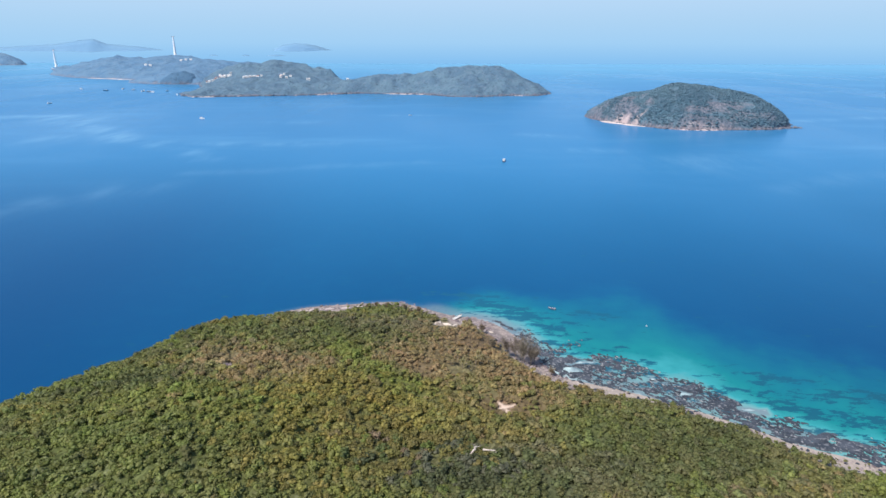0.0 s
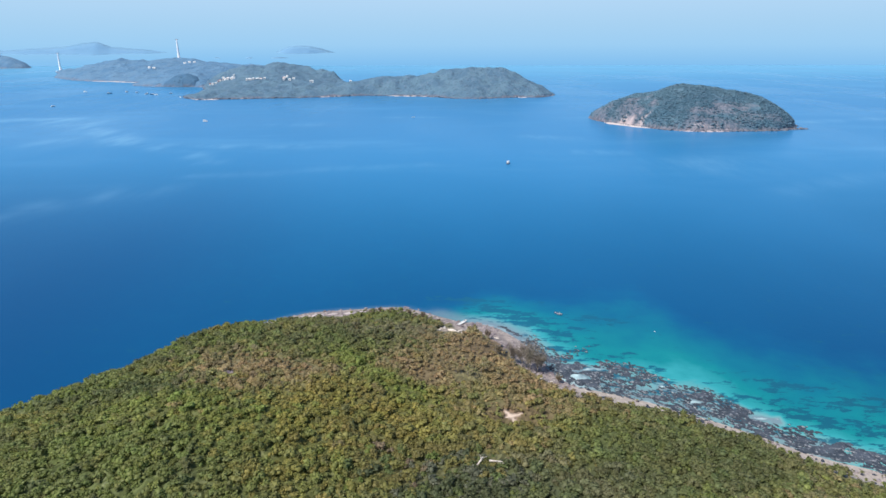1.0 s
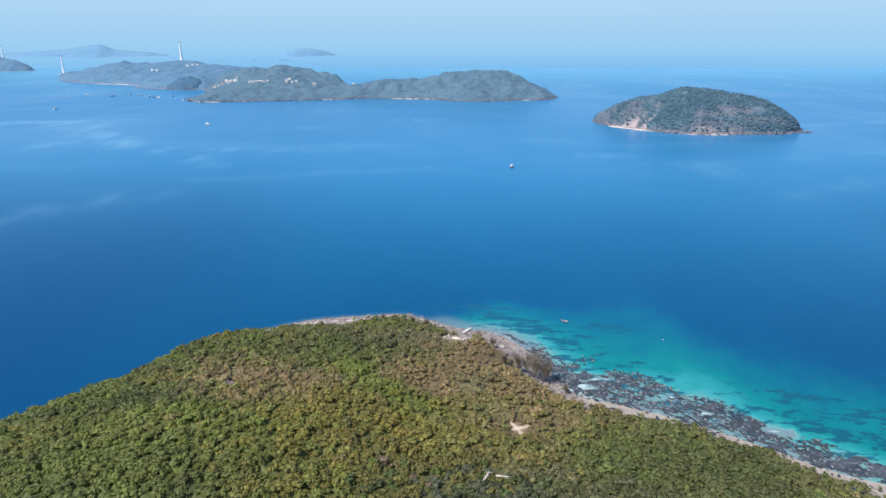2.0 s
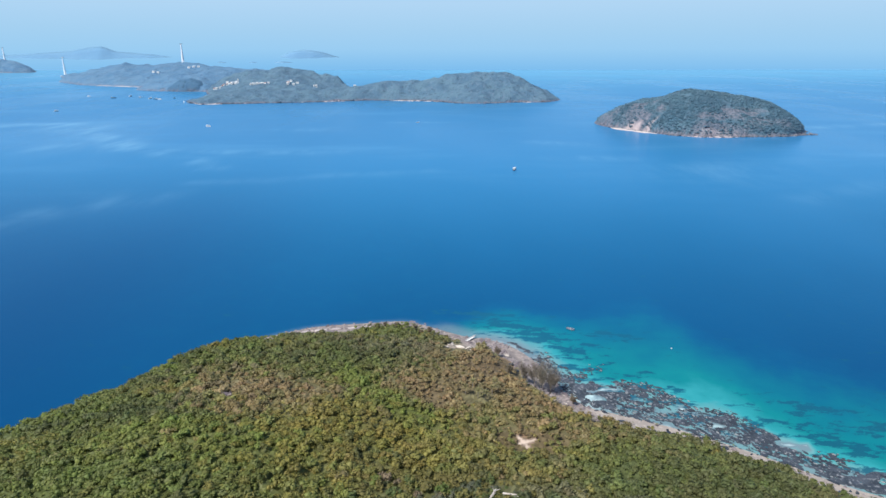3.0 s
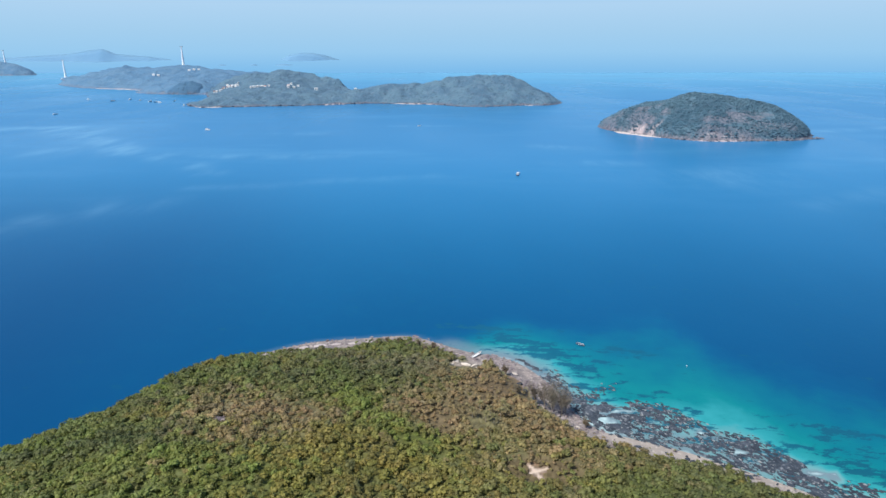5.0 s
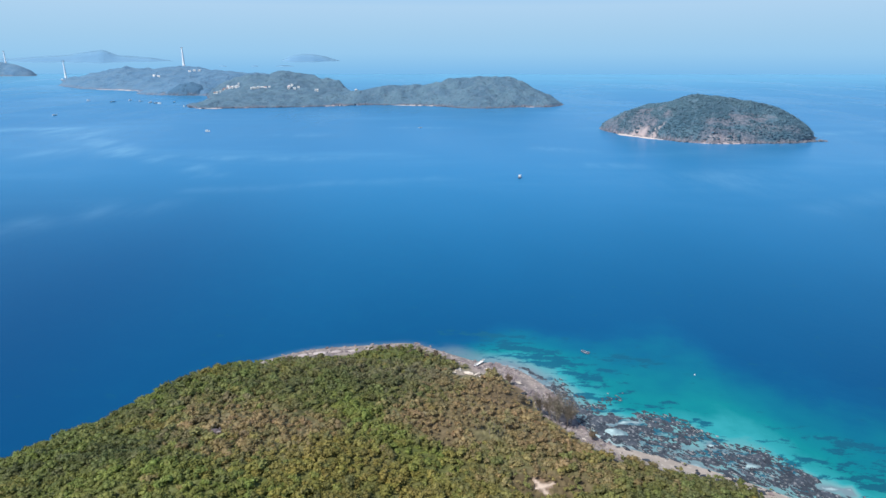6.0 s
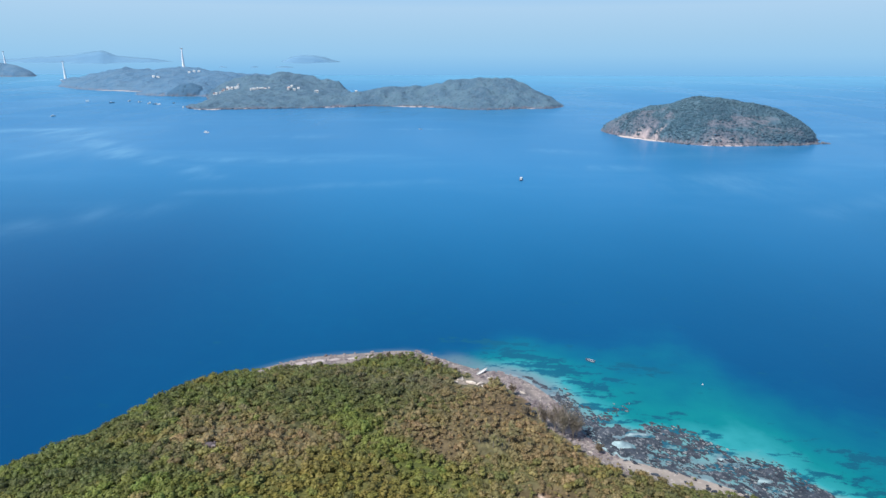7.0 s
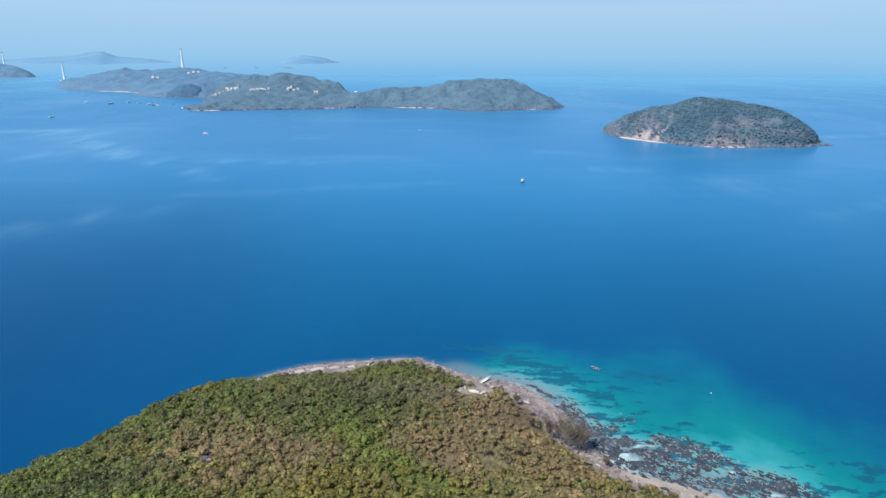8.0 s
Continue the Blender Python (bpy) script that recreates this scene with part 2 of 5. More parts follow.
M_CONCRETE = plain("pale_concrete", (0.80, 0.82, 0.84), (0.70, 0.73, 0.75), 0.06, 0.8, 0.1)
M_STEEL = plain("grey_steel", (0.22, 0.24, 0.26), (0.32, 0.34, 0.36), 0.3, 0.45, 0.05, 0.6)
M_HULL = plain("dark_blue_hull", (0.03, 0.06, 0.12), (0.06, 0.10, 0.16), 0.8, 0.45, 0.05)
M_DECK = plain("wooden_deck", (0.30, 0.20, 0.11), (0.20, 0.13, 0.07), 2.0, 0.7, 0.2)
M_TARP = plain("pale_canvas", (0.32, 0.35, 0.38), (0.25, 0.28, 0.31), 1.2, 0.7, 0.2)
M_ROOF_R = plain("red_tile_roof", (0.36, 0.12, 0.07), (0.24, 0.09, 0.06), 0.5, 0.8, 0.3)
M_ROOF_G = plain("pale_metal_roof", (0.55, 0.58, 0.60), (0.70, 0.71, 0.72), 0.4, 0.5, 0.1)
M_GLASS = plain("dark_window", (0.03, 0.04, 0.05), (0.05, 0.06, 0.07), 1.0, 0.15)
# blue haze painted into the base colours, heavier on the farther islands
M_ISLE = wood_cover("hazed_islet_scrub", (0.047, 0.106, 0.148), (0.076, 0.146, 0.186), (0.104, 0.154, 0.200), (0.215, 0.180, 0.205), 0.02, 0.12)
M_MID = wood_cover("hazed_inhabited_island_scrub", (0.062, 0.126, 0.188), (0.098, 0.176, 0.228), (0.138, 0.186, 0.248), (0.17, 0.172, 0.215), 0.022, 0.08)
M_POINT = wood_cover("hazed_wooded_point_scrub", (0.050, 0.122, 0.208), (0.068, 0.146, 0.230), (0.088, 0.156, 0.238), (0.15, 0.17, 0.22), 0.02, 0.05)
M_BACK = wood_cover("hazed_outlying_island_scrub", (0.072, 0.165, 0.275), (0.108, 0.205, 0.305), (0.145, 0.218, 0.310), (0.20, 0.21, 0.26), 0.018, 0.08)
M_FAR = wood_cover("hazed_remote_island_scrub", (0.130, 0.262, 0.400), (0.140, 0.272, 0.408), (0.146, 0.278, 0.412), None, 0.004, 0.0)
M_REDSAND = plain("reddish_shingle", (0.33, 0.280, 0.285), (0.44, 0.395, 0.400), 0.08, 0.9, 0.1)
M_SANDY = plain("pale_beach_sand", (0.46, 0.41, 0.39), (0.55, 0.51, 0.49), 0.05, 0.9, 0.1)


# ---- numbers on the plan ----
def vnoise(x, y, size, seed):
    """Smooth value noise in 0..1 at that size in metres."""
    x, y = np.asarray(x, float) / size + 1000.0, np.asarray(y, float) / size + 1000.0
    i, j = np.floor(x).astype(np.int64), np.floor(y).astype(np.int64)
    u, v = x - i, y - j
    u, v = u * u * (3 - 2 * u), v * v * (3 - 2 * v)

    def h(a, b):
        k = (a * 374761393 + b * 668265263 + seed * 2147483647) & 0xFFFFFFFF
        k = ((k ^ (k >> 13)) * 1274126177) & 0xFFFFFFFF
        return ((k ^ (k >> 16)) & 0xFFFF) / 65535.0
    return (h(i, j) * (1 - u) + h(i + 1, j) * u) * (1 - v) + (h(i, j + 1) * (1 - u) + h(i + 1, j + 1) * u) * v


def fbm(x, y, size, seed, octaves=4):
    total, weight, amp = 0, 0, 1.0
    for k in range(octaves):
        total, weight = total + amp * vnoise(x, y, size / 2 ** k, seed + k), weight + amp
        amp *= 0.5
    return total / weight


def ease(v, lo, hi):
    t = np.clip((np.asarray(v, float) - lo) / (hi - lo), 0, 1)
    return t * t * (3 - 2 * t)


def smooth_loop(points, steps=6):
    """A closed curve through the points."""
    p = np.array(points, float)
    out = []
    for k in range(len(p)):
        a, b, c, d = p[k - 1], p[k], p[(k + 1) % len(p)], p[(k + 2) % len(p)]
        for s in np.linspace(0, 1, steps, endpoint=False):
            out.append(0.5 * (2 * b + (c - a) * s + (2 * a - 5 * b + 4 * c - d) * s * s + (3 * b - a - 3 * c + d) * s ** 3))
    return np.array(out)


def inland(x, y, loop):
    """Distance from the coast, positive on land."""
    x, y = np.asarray(x, float), np.asarray(y, float)
    best, inside = np.full(x.shape, 1e12), np.zeros(x.shape, bool)
    for a, b in zip(loop, np.roll(loop, -1, 0)):
        ex, ey = b - a
        t = np.clip(((x - a[0]) * ex + (y - a[1]) * ey) / (ex * ex + ey * ey + 1e-9), 0, 1)
        best = np.minimum(best, (x - a[0] - t * ex) ** 2 + (y - a[1] - t * ey) ** 2)
        if ey:
            inside ^= ((a[1] > y) != (b[1] > y)) & (x < a[0] + (y - a[1]) / ey * ex)
    return np.sqrt(best) * np.where(inside, 1, -1)


def hills(x, y, d, line, power, sway):
    """Height of the slopes that fall from a ridge line to the coast, d metres inland."""
    high = np.zeros(np.shape(x))
    for a, b in zip(line[:-1], line[1:]):
        ex, ey = b[0] - a[0], b[1] - a[1]
        t = np.clip(((x - a[0]) * ex + (y - a[1]) * ey) / (ex * ex + ey * ey + 1e-9), 0, 1)
        r = np.hypot(x - a[0] - t * ex, y - a[1] - t * ey) * sway
        high = np.maximum(high, (a[2] + t * (b[2] - a[2])) * (d / (d + r + 1e-6)) ** power)
    return high


# ---- meshes ----
def raw_mesh(name, verts, tris, mat, smooth=False, fields=(), tones=None):
    """A mesh from arrays of corners and triangles (or quads), with point values."""
    verts, tris = np.asarray(verts, np.float32), np.asarray(tris, np.int32)
    me = bpy.data.meshes.new(name)
    k = tris.shape[1]
    me.vertices.add(len(verts))
    me.vertices.foreach_set("co", verts.ravel())
    me.loops.add(tris.size)
    me.loops.foreach_set("vertex_index", tris.ravel())
    me.polygons.add(len(tris))
    me.polygons.foreach_set("loop_start", np.arange(0, tris.size, k, dtype=np.int32))
    me.polygons.foreach_set("use_smooth", np.full(len(tris), smooth))
    me.update(calc_edges=True)
    me.materials.append(mat)
    for key, values in fields:
        me.attributes.new(key, "FLOAT", "POINT").data.foreach_set("value", np.asarray(values, np.float32))
    if tones is not None:
        me.color_attributes.new("tone", "FLOAT_COLOR", "POINT").data.foreach_set("color", np.asarray(np.c_[tones, np.ones(len(tones))], np.float32).ravel())
    return me


def grid_faces(nx, ny):
    i = (np.arange(ny - 1)[:, None] * nx + np.arange(nx - 1)[None]).ravel()
    return np.c_[i, i + 1, i + nx + 1, i + nx]


def part(name, bm, mat, parent, label=""):
    """One bmesh as one mesh under a thing or a part."""
    me = bpy.data.meshes.new(name)
    bm.to_mesh(me)
    bm.free()
    me.materials.append(mat)
    ob = new(name, me)
    ob.parent = parent
    return tagged(ob, label)


def box(bm, lo, hi, taper=(1, 1)):
    cx, cy = (lo[0] + hi[0]) / 2, (lo[1] + hi[1]) / 2
    v = []
    for z, s in ((lo[2], (1, 1)), (hi[2], taper)):
        for x, y in ((lo[0], lo[1]), (hi[0], lo[1]), (hi[0], hi[1]), (lo[0], hi[1])):
            v.append(bm.verts.new((cx + (x - cx) * s[0], cy + (y - cy) * s[1], z)))
    for f in ((3, 2, 1, 0), (4, 5, 6, 7), (0, 1, 5, 4), (1, 2, 6, 5), (2, 3, 7, 6), (3, 0, 4, 7)):
        bm.faces.new([v[k] for k in f])
    return v


def tube(bm, a, b, ra, rb, sides=6):
    """A tapered stick from a to b."""
    a, b = Vector(a), Vector(b)
    q = (b - a).to_track_quat("Z", "Y")
    rings = []
    for c, r in ((a, ra), (b, rb)):
        rings.append([bm.verts.new(c + q @ Vector((r * math.cos(6.2832 * k / sides), r * math.sin(6.2832 * k / sides), 0))) for k in range(sides)])
    for k in range(sides):
        bm.faces.new((rings[0][k], rings[0][(k + 1) % sides], rings[1][(k + 1) % sides], rings[1][k]))
    bm.faces.new(rings[0][::-1])
    bm.faces.new(rings[1])


# ---- the headland's plan ----
COAST = smooth_loop([(7, 305), (22, 300), (33, 291), (44, 272), (49, 254), (58, 240), (71, 234), (83, 229), (104, 217), (123, 204), (140, 191), (157, 183),
                     (178, 170), (204, 135), (214, 80), (190, 15), (120, -40), (0, -62), (-120, -48), (-196, 10), (-218, 85), (-200, 150),
                     (-181, 194), (-165, 218), (-147, 239), (-134, 262), (-121, 283.5), (-106, 297), (-88, 309), (-72, 316), (-43, 321), (-26, 323), (-10, 315)], 5)


def beach_width(x, y):
    tip = 1.0 + 8.0 * ease(x, -108, -84) + 4.5 * ease(x, -102, -90) * (1 - ease(x, -58, -44)) * ease(y, 260, 280) - 3.5 * ease(x, -56, -42) * (1 - ease(x, -14, 0)) * ease(y, 260, 280) + (5.5 + 8 * (fbm(x, y, 9, 133, 3) - 0.5)) * ease(x, 8, 20) * (1 - ease(x, 42, 56)) * ease(y, 240, 256)
    along = np.interp(x, [44, 55, 67, 77, 88, 99, 112, 117, 122, 134, 139, 153, 180], [12, 12.5, 11, 13, 10, 7.5, 7, 10, 12, 9, 13, 12, 12])
    return tip + (along + 10 * (fbm(x, y, 8, 131, 3) - 0.5) - tip) * ease(x, 44, 58)


def ground_height(x, y):
    x, y = np.asarray(x, float), np.asarray(y, float)
    d = inland(x, y, COAST)
    hill = 6.0 - 3.2 * ease(y, 272, 305) + 4.0 * np.exp(-((x + 122) / 22) ** 2 - ((y - 262) / 30) ** 2) + 14.0 * np.exp(-((x + 95) / 65) ** 2 - ((y - 180) / 60) ** 2) + 10 * np.exp(-((x + 60) / 110) ** 2 - ((y - 20) / 90) ** 2)
    lump = (fbm(x, y, 40, 3) - 0.5) * 5
    width = 5 + 15 * ease(x, -110, 0)
    bw = beach_width(x, y)
    rise = 0.12 * np.minimum(d, bw) + (hill + lump) * (1 - np.exp(-np.maximum(d - bw * 0.6, 0) / width))
    return np.where(d > 0, rise + 0.25 * (fbm(x, y, 5, 9, 2) - 0.3) * ease(d, 0, 3), np.maximum(d * 0.16, -7.0))


def dry_patch(x, y):
    """Withered low growth round the clearing and on the slope above the dry trees."""
    k = 0.7 * (fbm(x, y, 6, 47, 3) - 0.5)
    strip = 0.6 * (1 - ease(np.hypot((x - 4) / 21, (y - 242 - 0.4 * (x - 4)) / 9) + k, 0.65, 1.0))
    return np.maximum(strip, dry_slope(x, y, k))


def dry_slope(x, y, k):
    grass = 0.8 * (1 - ease(np.hypot((x + 13) / 13, (y - 236 + 0.9 * (x + 13)) / 7) + k, 0.65, 1.0))
    return np.maximum(grass, np.maximum(1 - ease(np.hypot((x - 31) / 15, (y - 206) / 8.5) + k, 0.7, 1.0), 1 - ease(np.hypot((x - 19) / 16, (y - 264) / 15) + k, 0.65, 1.0)))


def pale_earth(x, y):
    """Freshly bared pale earth in the clearing: a few crossing tracks."""
    k = 1.6 * (fbm(x, y, 2.5, 44, 3) - 0.5)
    a = np.abs((x - 27.8) * 0.42 - (y - 206.5) * 0.9) + k
    c = np.abs((x - 27) * 0.85 + (y - 206.5) * 0.5) + k
    near = 1 - ease(np.hypot((x - 27.8) / 1.5, (y - 206.5) / 1.5), 2.2, 3.8)
    return near * np.maximum(1 - ease(a, 0.3, 1.1), 1 - ease(c, 0.3, 1.1))


def bare_soil(x, y, d=None):
    d = inland(x, y, COAST) if d is None else d
    s = 1 - ease(d - beach_width(x, y) - 5 * (fbm(x, y, 9, 21, 3) - 0.5), -1.5, 1.5)
    s = np.maximum(s, 0.3 * (1 - ease(np.hypot((x - 30) / 7, (y - 206) / 4.5) + 0.8 * (fbm(x, y, 4, 33, 2) - 0.5), 0.6, 1.0)))
    s = np.maximum(s, 0.8 * (1 - ease(np.hypot((x - 5) / 1.3, y - 287) + 5 * (fbm(x, y, 5, 37, 2) - 0.5), 5, 8)))
    s = np.maximum(s, 1 - ease(np.hypot(x - 11, (y - 297) / 1.3) + 3 * (fbm(x, y, 5, 38, 2) - 0.5), 6, 8))
    return np.maximum(s, 0.6 * (1 - ease(np.hypot(x + 88, (y - 219)) + 5 * (fbm(x, y, 4, 35, 2) - 0.5), 1.5, 4)))


xs = np.r_[np.arange(-255, 0, 2.2), np.arange(0, 62, 0.8), np.arange(62, 250.1, 2.2)]
ys = np.r_[np.arange(-95, 190, 2.2), np.arange(190, 222, 0.8), np.arange(222, 350.1, 2.2)]
gx, gy = [a.ravel() for a in np.meshgrid(xs, ys)]
gd = inland(gx, gy, COAST)
ground = new("ground", raw_mesh("ground", np.c_[gx, gy, ground_height(gx, gy)], grid_faces(len(xs), len(ys)), M_GROUND, True, [("bare", bare_soil(gx, gy, gd)), ("pale", pale_earth(gx, gy)), ("dry", dry_patch(gx, gy))]))
tagged(ground, "dry brown soil of a headland with a sandy pinkish shore", "ground", kind="structure")

# ---- the sea ----
far_xs, far_ys = np.array([-40000, -15000, -6000, -2500, -1000, -500]), np.array([-40000, -15000, -6000, -2500, -800])
xs = np.r_[far_xs[:-2], np.arange(-1060, -285, 14.0), np.arange(-280, 440.1, 3.0), np.arange(450, 1000, 14.0), -far_xs[:-2][::-1]]
ys = np.r_[far_ys, np.arange(-121, 480.1, 3.0), np.arange(490, 1400, 11.0), 1500, 2000, 3000, 6000, 15000, 40000]
gx, gy = [a.ravel() for a in np.meshgrid(xs, ys)]
near = (np.abs(gx) < 470) & (np.abs(gy) < 520)
off = np.full(gx.shape, 900.0)
off[near] = -inland(gx[near], gy[near], COAST)


def reef_reach(x):
    """How far the reef flat runs out from the shore."""
    return np.interp(x, [20, 40, 46, 53, 58, 63, 70, 77, 84, 100, 105, 116, 122, 128, 133, 143, 153, 162, 171, 262],
                     [5, 6, 8, 9.5, 12, 18, 24, 30, 31, 26, 21, 23.5, 22, 18, 12, 15, 18, 18, 16, 16])


# pools of pale sand in the reef: place and half widths
POOLS = ((133.5, 214.5, 6, 3.4), (71.5, 253.5, 4.8, 2.3), (89.5, 237, 4.8, 2.0), (80, 246, 2.6, 1.3), (64, 246.5, 3.6, 2.2), (109, 227, 3.2, 1.6), (98, 240, 2.4, 1.2))


def pool_reach(x, y):
    """Under one inside a pool."""
    best = np.full(np.shape(x), 9.0)
    for cx, cy, rx, ry in POOLS:
        best = np.minimum(best, np.hypot((x - cx + 0.7 * (y - cy)) / rx, (y - cy) / ry))
    return best + 1.1 * (fbm(x, y, 6, 88, 2) - 0.5)


def smears(x, y, places):
    """Soft oval patches: place, half length, half width, turn in degrees, weight."""
    total = np.zeros(np.shape(x))
    for cx, cy, a, b, turn, amp in places:
        c, s = math.cos(radians(turn)), math.sin(radians(turn))
        u, v = (x - cx) * c + (y - cy) * s, (y - cy) * c - (x - cx) * s
        total = np.maximum(total, amp * np.exp(-(u / a) ** 2 - (v / b) ** 2))
    return total


def streaks(x, y, lines):
    """Soft bands along lines: points, half width, weight."""
    total = np.zeros(np.shape(x))
    for points, wide, amp in lines:
        for (ax, ay), (bx_, by_) in zip(points[:-1], points[1:]):
            ex, ey = bx_ - ax, by_ - ay
            t = np.clip(((x - ax) * ex + (y - ay) * ey) / (ex * ex + ey * ey), 0, 1)
            total = np.maximum(total, amp * np.exp(-((x - ax - t * ex) ** 2 + (y - ay - t * ey) ** 2) / wide ** 2))
    return total


def shelf_width(x, y):
    return 1.2 + 2 * ease(x, -90, -70) + 12 * ease(x, -55, -10) + 38 * ease(x + 0.3 * (y - 300), 0, 50) + 62 * ease(x, 50, 130) + 26 * ease(x, 100, 180)


shelf = np.clip(off / shelf_width(gx, gy) + 0.17 * ease(gx, 112, 150), 0, 2)
reef_flat = ease(gx, 28, 52) * (1 - ease(off, reef_reach(gx) - 6, reef_reach(gx)))
shelf = shelf + 0.08 * ease(gx, 116, 140) * ease(off, 14, 26)
sand_pool = 1 - ease(pool_reach(gx, gy), 0.6, 1.1)
shelf = shelf * (1 - reef_flat) + reef_flat * (0.065 + 0.05 * ease(off, 8, 24) + 0.12 * ease(gx, 140, 165))
steep = 1 - ease(gx, -15, 18)                      # off the point the bottom falls away fast
shelf = shelf * (1 - steep) + steep * np.clip(0.88 + 0.12 * ease(off, 0.5, 4.5), 0, 2)
shelf = shelf * (1 - sand_pool) + 0.02 * sand_pool
murk = 0.7 * (1 - ease(gx, 34, 60)) * (1 - ease(off, 3, 13)) * (1 - ease(shelf, 0.75, 1.0))
# drowned reef: dark bands along the shore, breaking up over the turquoise shelf
drowned = smears(gx, gy, [(36, 309, 34, 11, -32, 0.56), (54, 291, 18, 8, -38, 0.5), (18, 333, 30, 5, -6, 0.66), (30, 319, 26, 4.5, -20, 0.92), (46, 307, 22, 4.5, -28, 0.95), (36, 303, 14, 4, -35, 0.5), (60, 290, 10, 3.5, -20, 0.85), (69, 297, 8, 3, -8, 0.75), (50, 286, 8, 3, -35, 0.6),
                          (82, 309, 26, 4.0, -6, 0.62), (90, 301, 9, 2.5, 0, 0.6), (90, 268, 5, 1.8, 4, 0.95), (100, 255, 5, 2.2, -30, 0.95), (57, 275, 6, 2.4, -12, 0.9), (66, 273, 5, 2, -10, 0.9), (147, 245, 15, 4, -20, 0.52), (157, 239, 16, 5, -22, 0.55),
                          (132, 238, 11, 3.2, -25, 0.5), (150, 231, 15, 5, -25, 0.55), (140, 225, 16, 5, -30, 0.55), (153, 214, 18, 6, -32, 0.7), (146, 218, 14, 5, -30, 0.66), (166, 224, 20, 5, -30, 0.52), (176, 206, 22, 8, -32, 0.7), (190, 222, 22, 10, -30, 0.6)])
edge = reef_reach(gx)
drowned = np.maximum(drowned, 0.36 * ease(gx, 46, 60) * ease(off, edge - 5, edge - 1) * (1 - ease(off, edge + 1, edge + 6)))
drowned = np.maximum(drowned, 0.45 * reef_flat * ease(off, 2, 8) * ease(gx, 40, 60)) * (1 - sand_pool)
foam = streaks(gx, gy, [([(-930, 1205), (-885, 1244), (-780, 1245), (-666, 1093), (-601, 1051), (-501, 934)], 32, 0.42), ([(-501, 934), (-467, 919), (-322, 899), (-180, 905)], 20, 0.22), ([(-501, 934), (-365, 842), (-314, 776)], 20, 0.26),
                        ([(-300, 690), (-213, 701), (-140, 735), (-30, 762)], 16, 0.10), ([(363, 618), (475, 686), (560, 700)], 24, 0.10), ([(700, 1205), (880, 1260), (990, 1250)], 24, 0.3), ([(120, 1010), (210, 985)], 18, 0.25)])
foam = np.maximum(foam, smears(gx, gy, [(-740, 1190, 80, 60, -50, 0.55), (-626, 950, 40, 60, 0, 0.26), (-353, 597, 16, 40, 20, 0.16), (-302, 609, 16, 36, -20, 0.14), (-384, 550, 20, 26, 30, 0.16), (-390, 512, 14, 30, 0, 0.14), (-305, 1159, 70, 24, 4, 0.2),
                                        (-209, 921, 50, 12, 4, 0.2), (200, 852, 60, 22, 0, 0.2), (330, 760, 90, 60, 20, 0.2), (-77, 1285, 60, 14, 0, 0.25)]))
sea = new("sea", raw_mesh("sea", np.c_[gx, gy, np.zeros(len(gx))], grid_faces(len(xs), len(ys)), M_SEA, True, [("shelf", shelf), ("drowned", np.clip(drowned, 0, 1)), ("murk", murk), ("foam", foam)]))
tagged(sea, "calm deep blue sea turning turquoise over the shallow reef shelf", "sea", kind="structure")


# ---- glowing backdrop for the hazy sea towards the horizon ----
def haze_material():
    """Glowing stand-in for far water under marine haze, in the tones of the sky at its foot."""
    m, n, l, b = material("far_sea_haze_glow")
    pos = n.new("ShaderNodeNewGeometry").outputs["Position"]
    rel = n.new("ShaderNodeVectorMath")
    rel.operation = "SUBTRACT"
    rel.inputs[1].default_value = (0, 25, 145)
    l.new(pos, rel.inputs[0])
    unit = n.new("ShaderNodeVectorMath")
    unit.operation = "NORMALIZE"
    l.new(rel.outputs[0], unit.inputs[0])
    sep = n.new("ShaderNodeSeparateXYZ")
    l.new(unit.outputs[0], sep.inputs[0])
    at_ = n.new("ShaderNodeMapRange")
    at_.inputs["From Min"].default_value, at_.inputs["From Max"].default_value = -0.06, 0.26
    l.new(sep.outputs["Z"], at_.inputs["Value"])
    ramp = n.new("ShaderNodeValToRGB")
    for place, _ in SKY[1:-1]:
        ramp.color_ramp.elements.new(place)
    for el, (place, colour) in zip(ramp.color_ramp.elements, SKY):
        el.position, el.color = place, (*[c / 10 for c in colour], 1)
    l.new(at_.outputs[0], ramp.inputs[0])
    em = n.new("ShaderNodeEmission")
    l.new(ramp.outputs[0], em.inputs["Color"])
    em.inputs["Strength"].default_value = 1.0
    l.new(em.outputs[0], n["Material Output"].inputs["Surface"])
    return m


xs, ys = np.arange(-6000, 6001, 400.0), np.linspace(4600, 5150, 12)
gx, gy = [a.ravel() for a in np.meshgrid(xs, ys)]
# added sheet that slopes up to the horizon; its haze colour glows by itself
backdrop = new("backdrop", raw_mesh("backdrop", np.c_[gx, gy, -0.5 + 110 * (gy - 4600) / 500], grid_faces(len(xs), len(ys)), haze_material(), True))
tagged(backdrop, "glowing backdrop of pale blue far sea fading into haze at the horizon", "backdrop", kind="structure")


# ---- islands across the water ----
def blob_mesh(rng):
    """Low lumpy crown forms for woods far away."""
    bm = bmesh.new()
    bmesh.ops.create_icosphere(bm, subdivisions=1, radius=1.0)
    v = np.array([q.co for q in bm.verts])
    f = np.array([[q.index for q in t.verts] for t in bm.faces])
    bm.free()
    v = v * (1 + rng.uniform(-0.28, 0.28, (len(v), 1)))
    keep = np.array([v[t, 2].mean() > -0.55 for t in f])
    return v, f[keep]


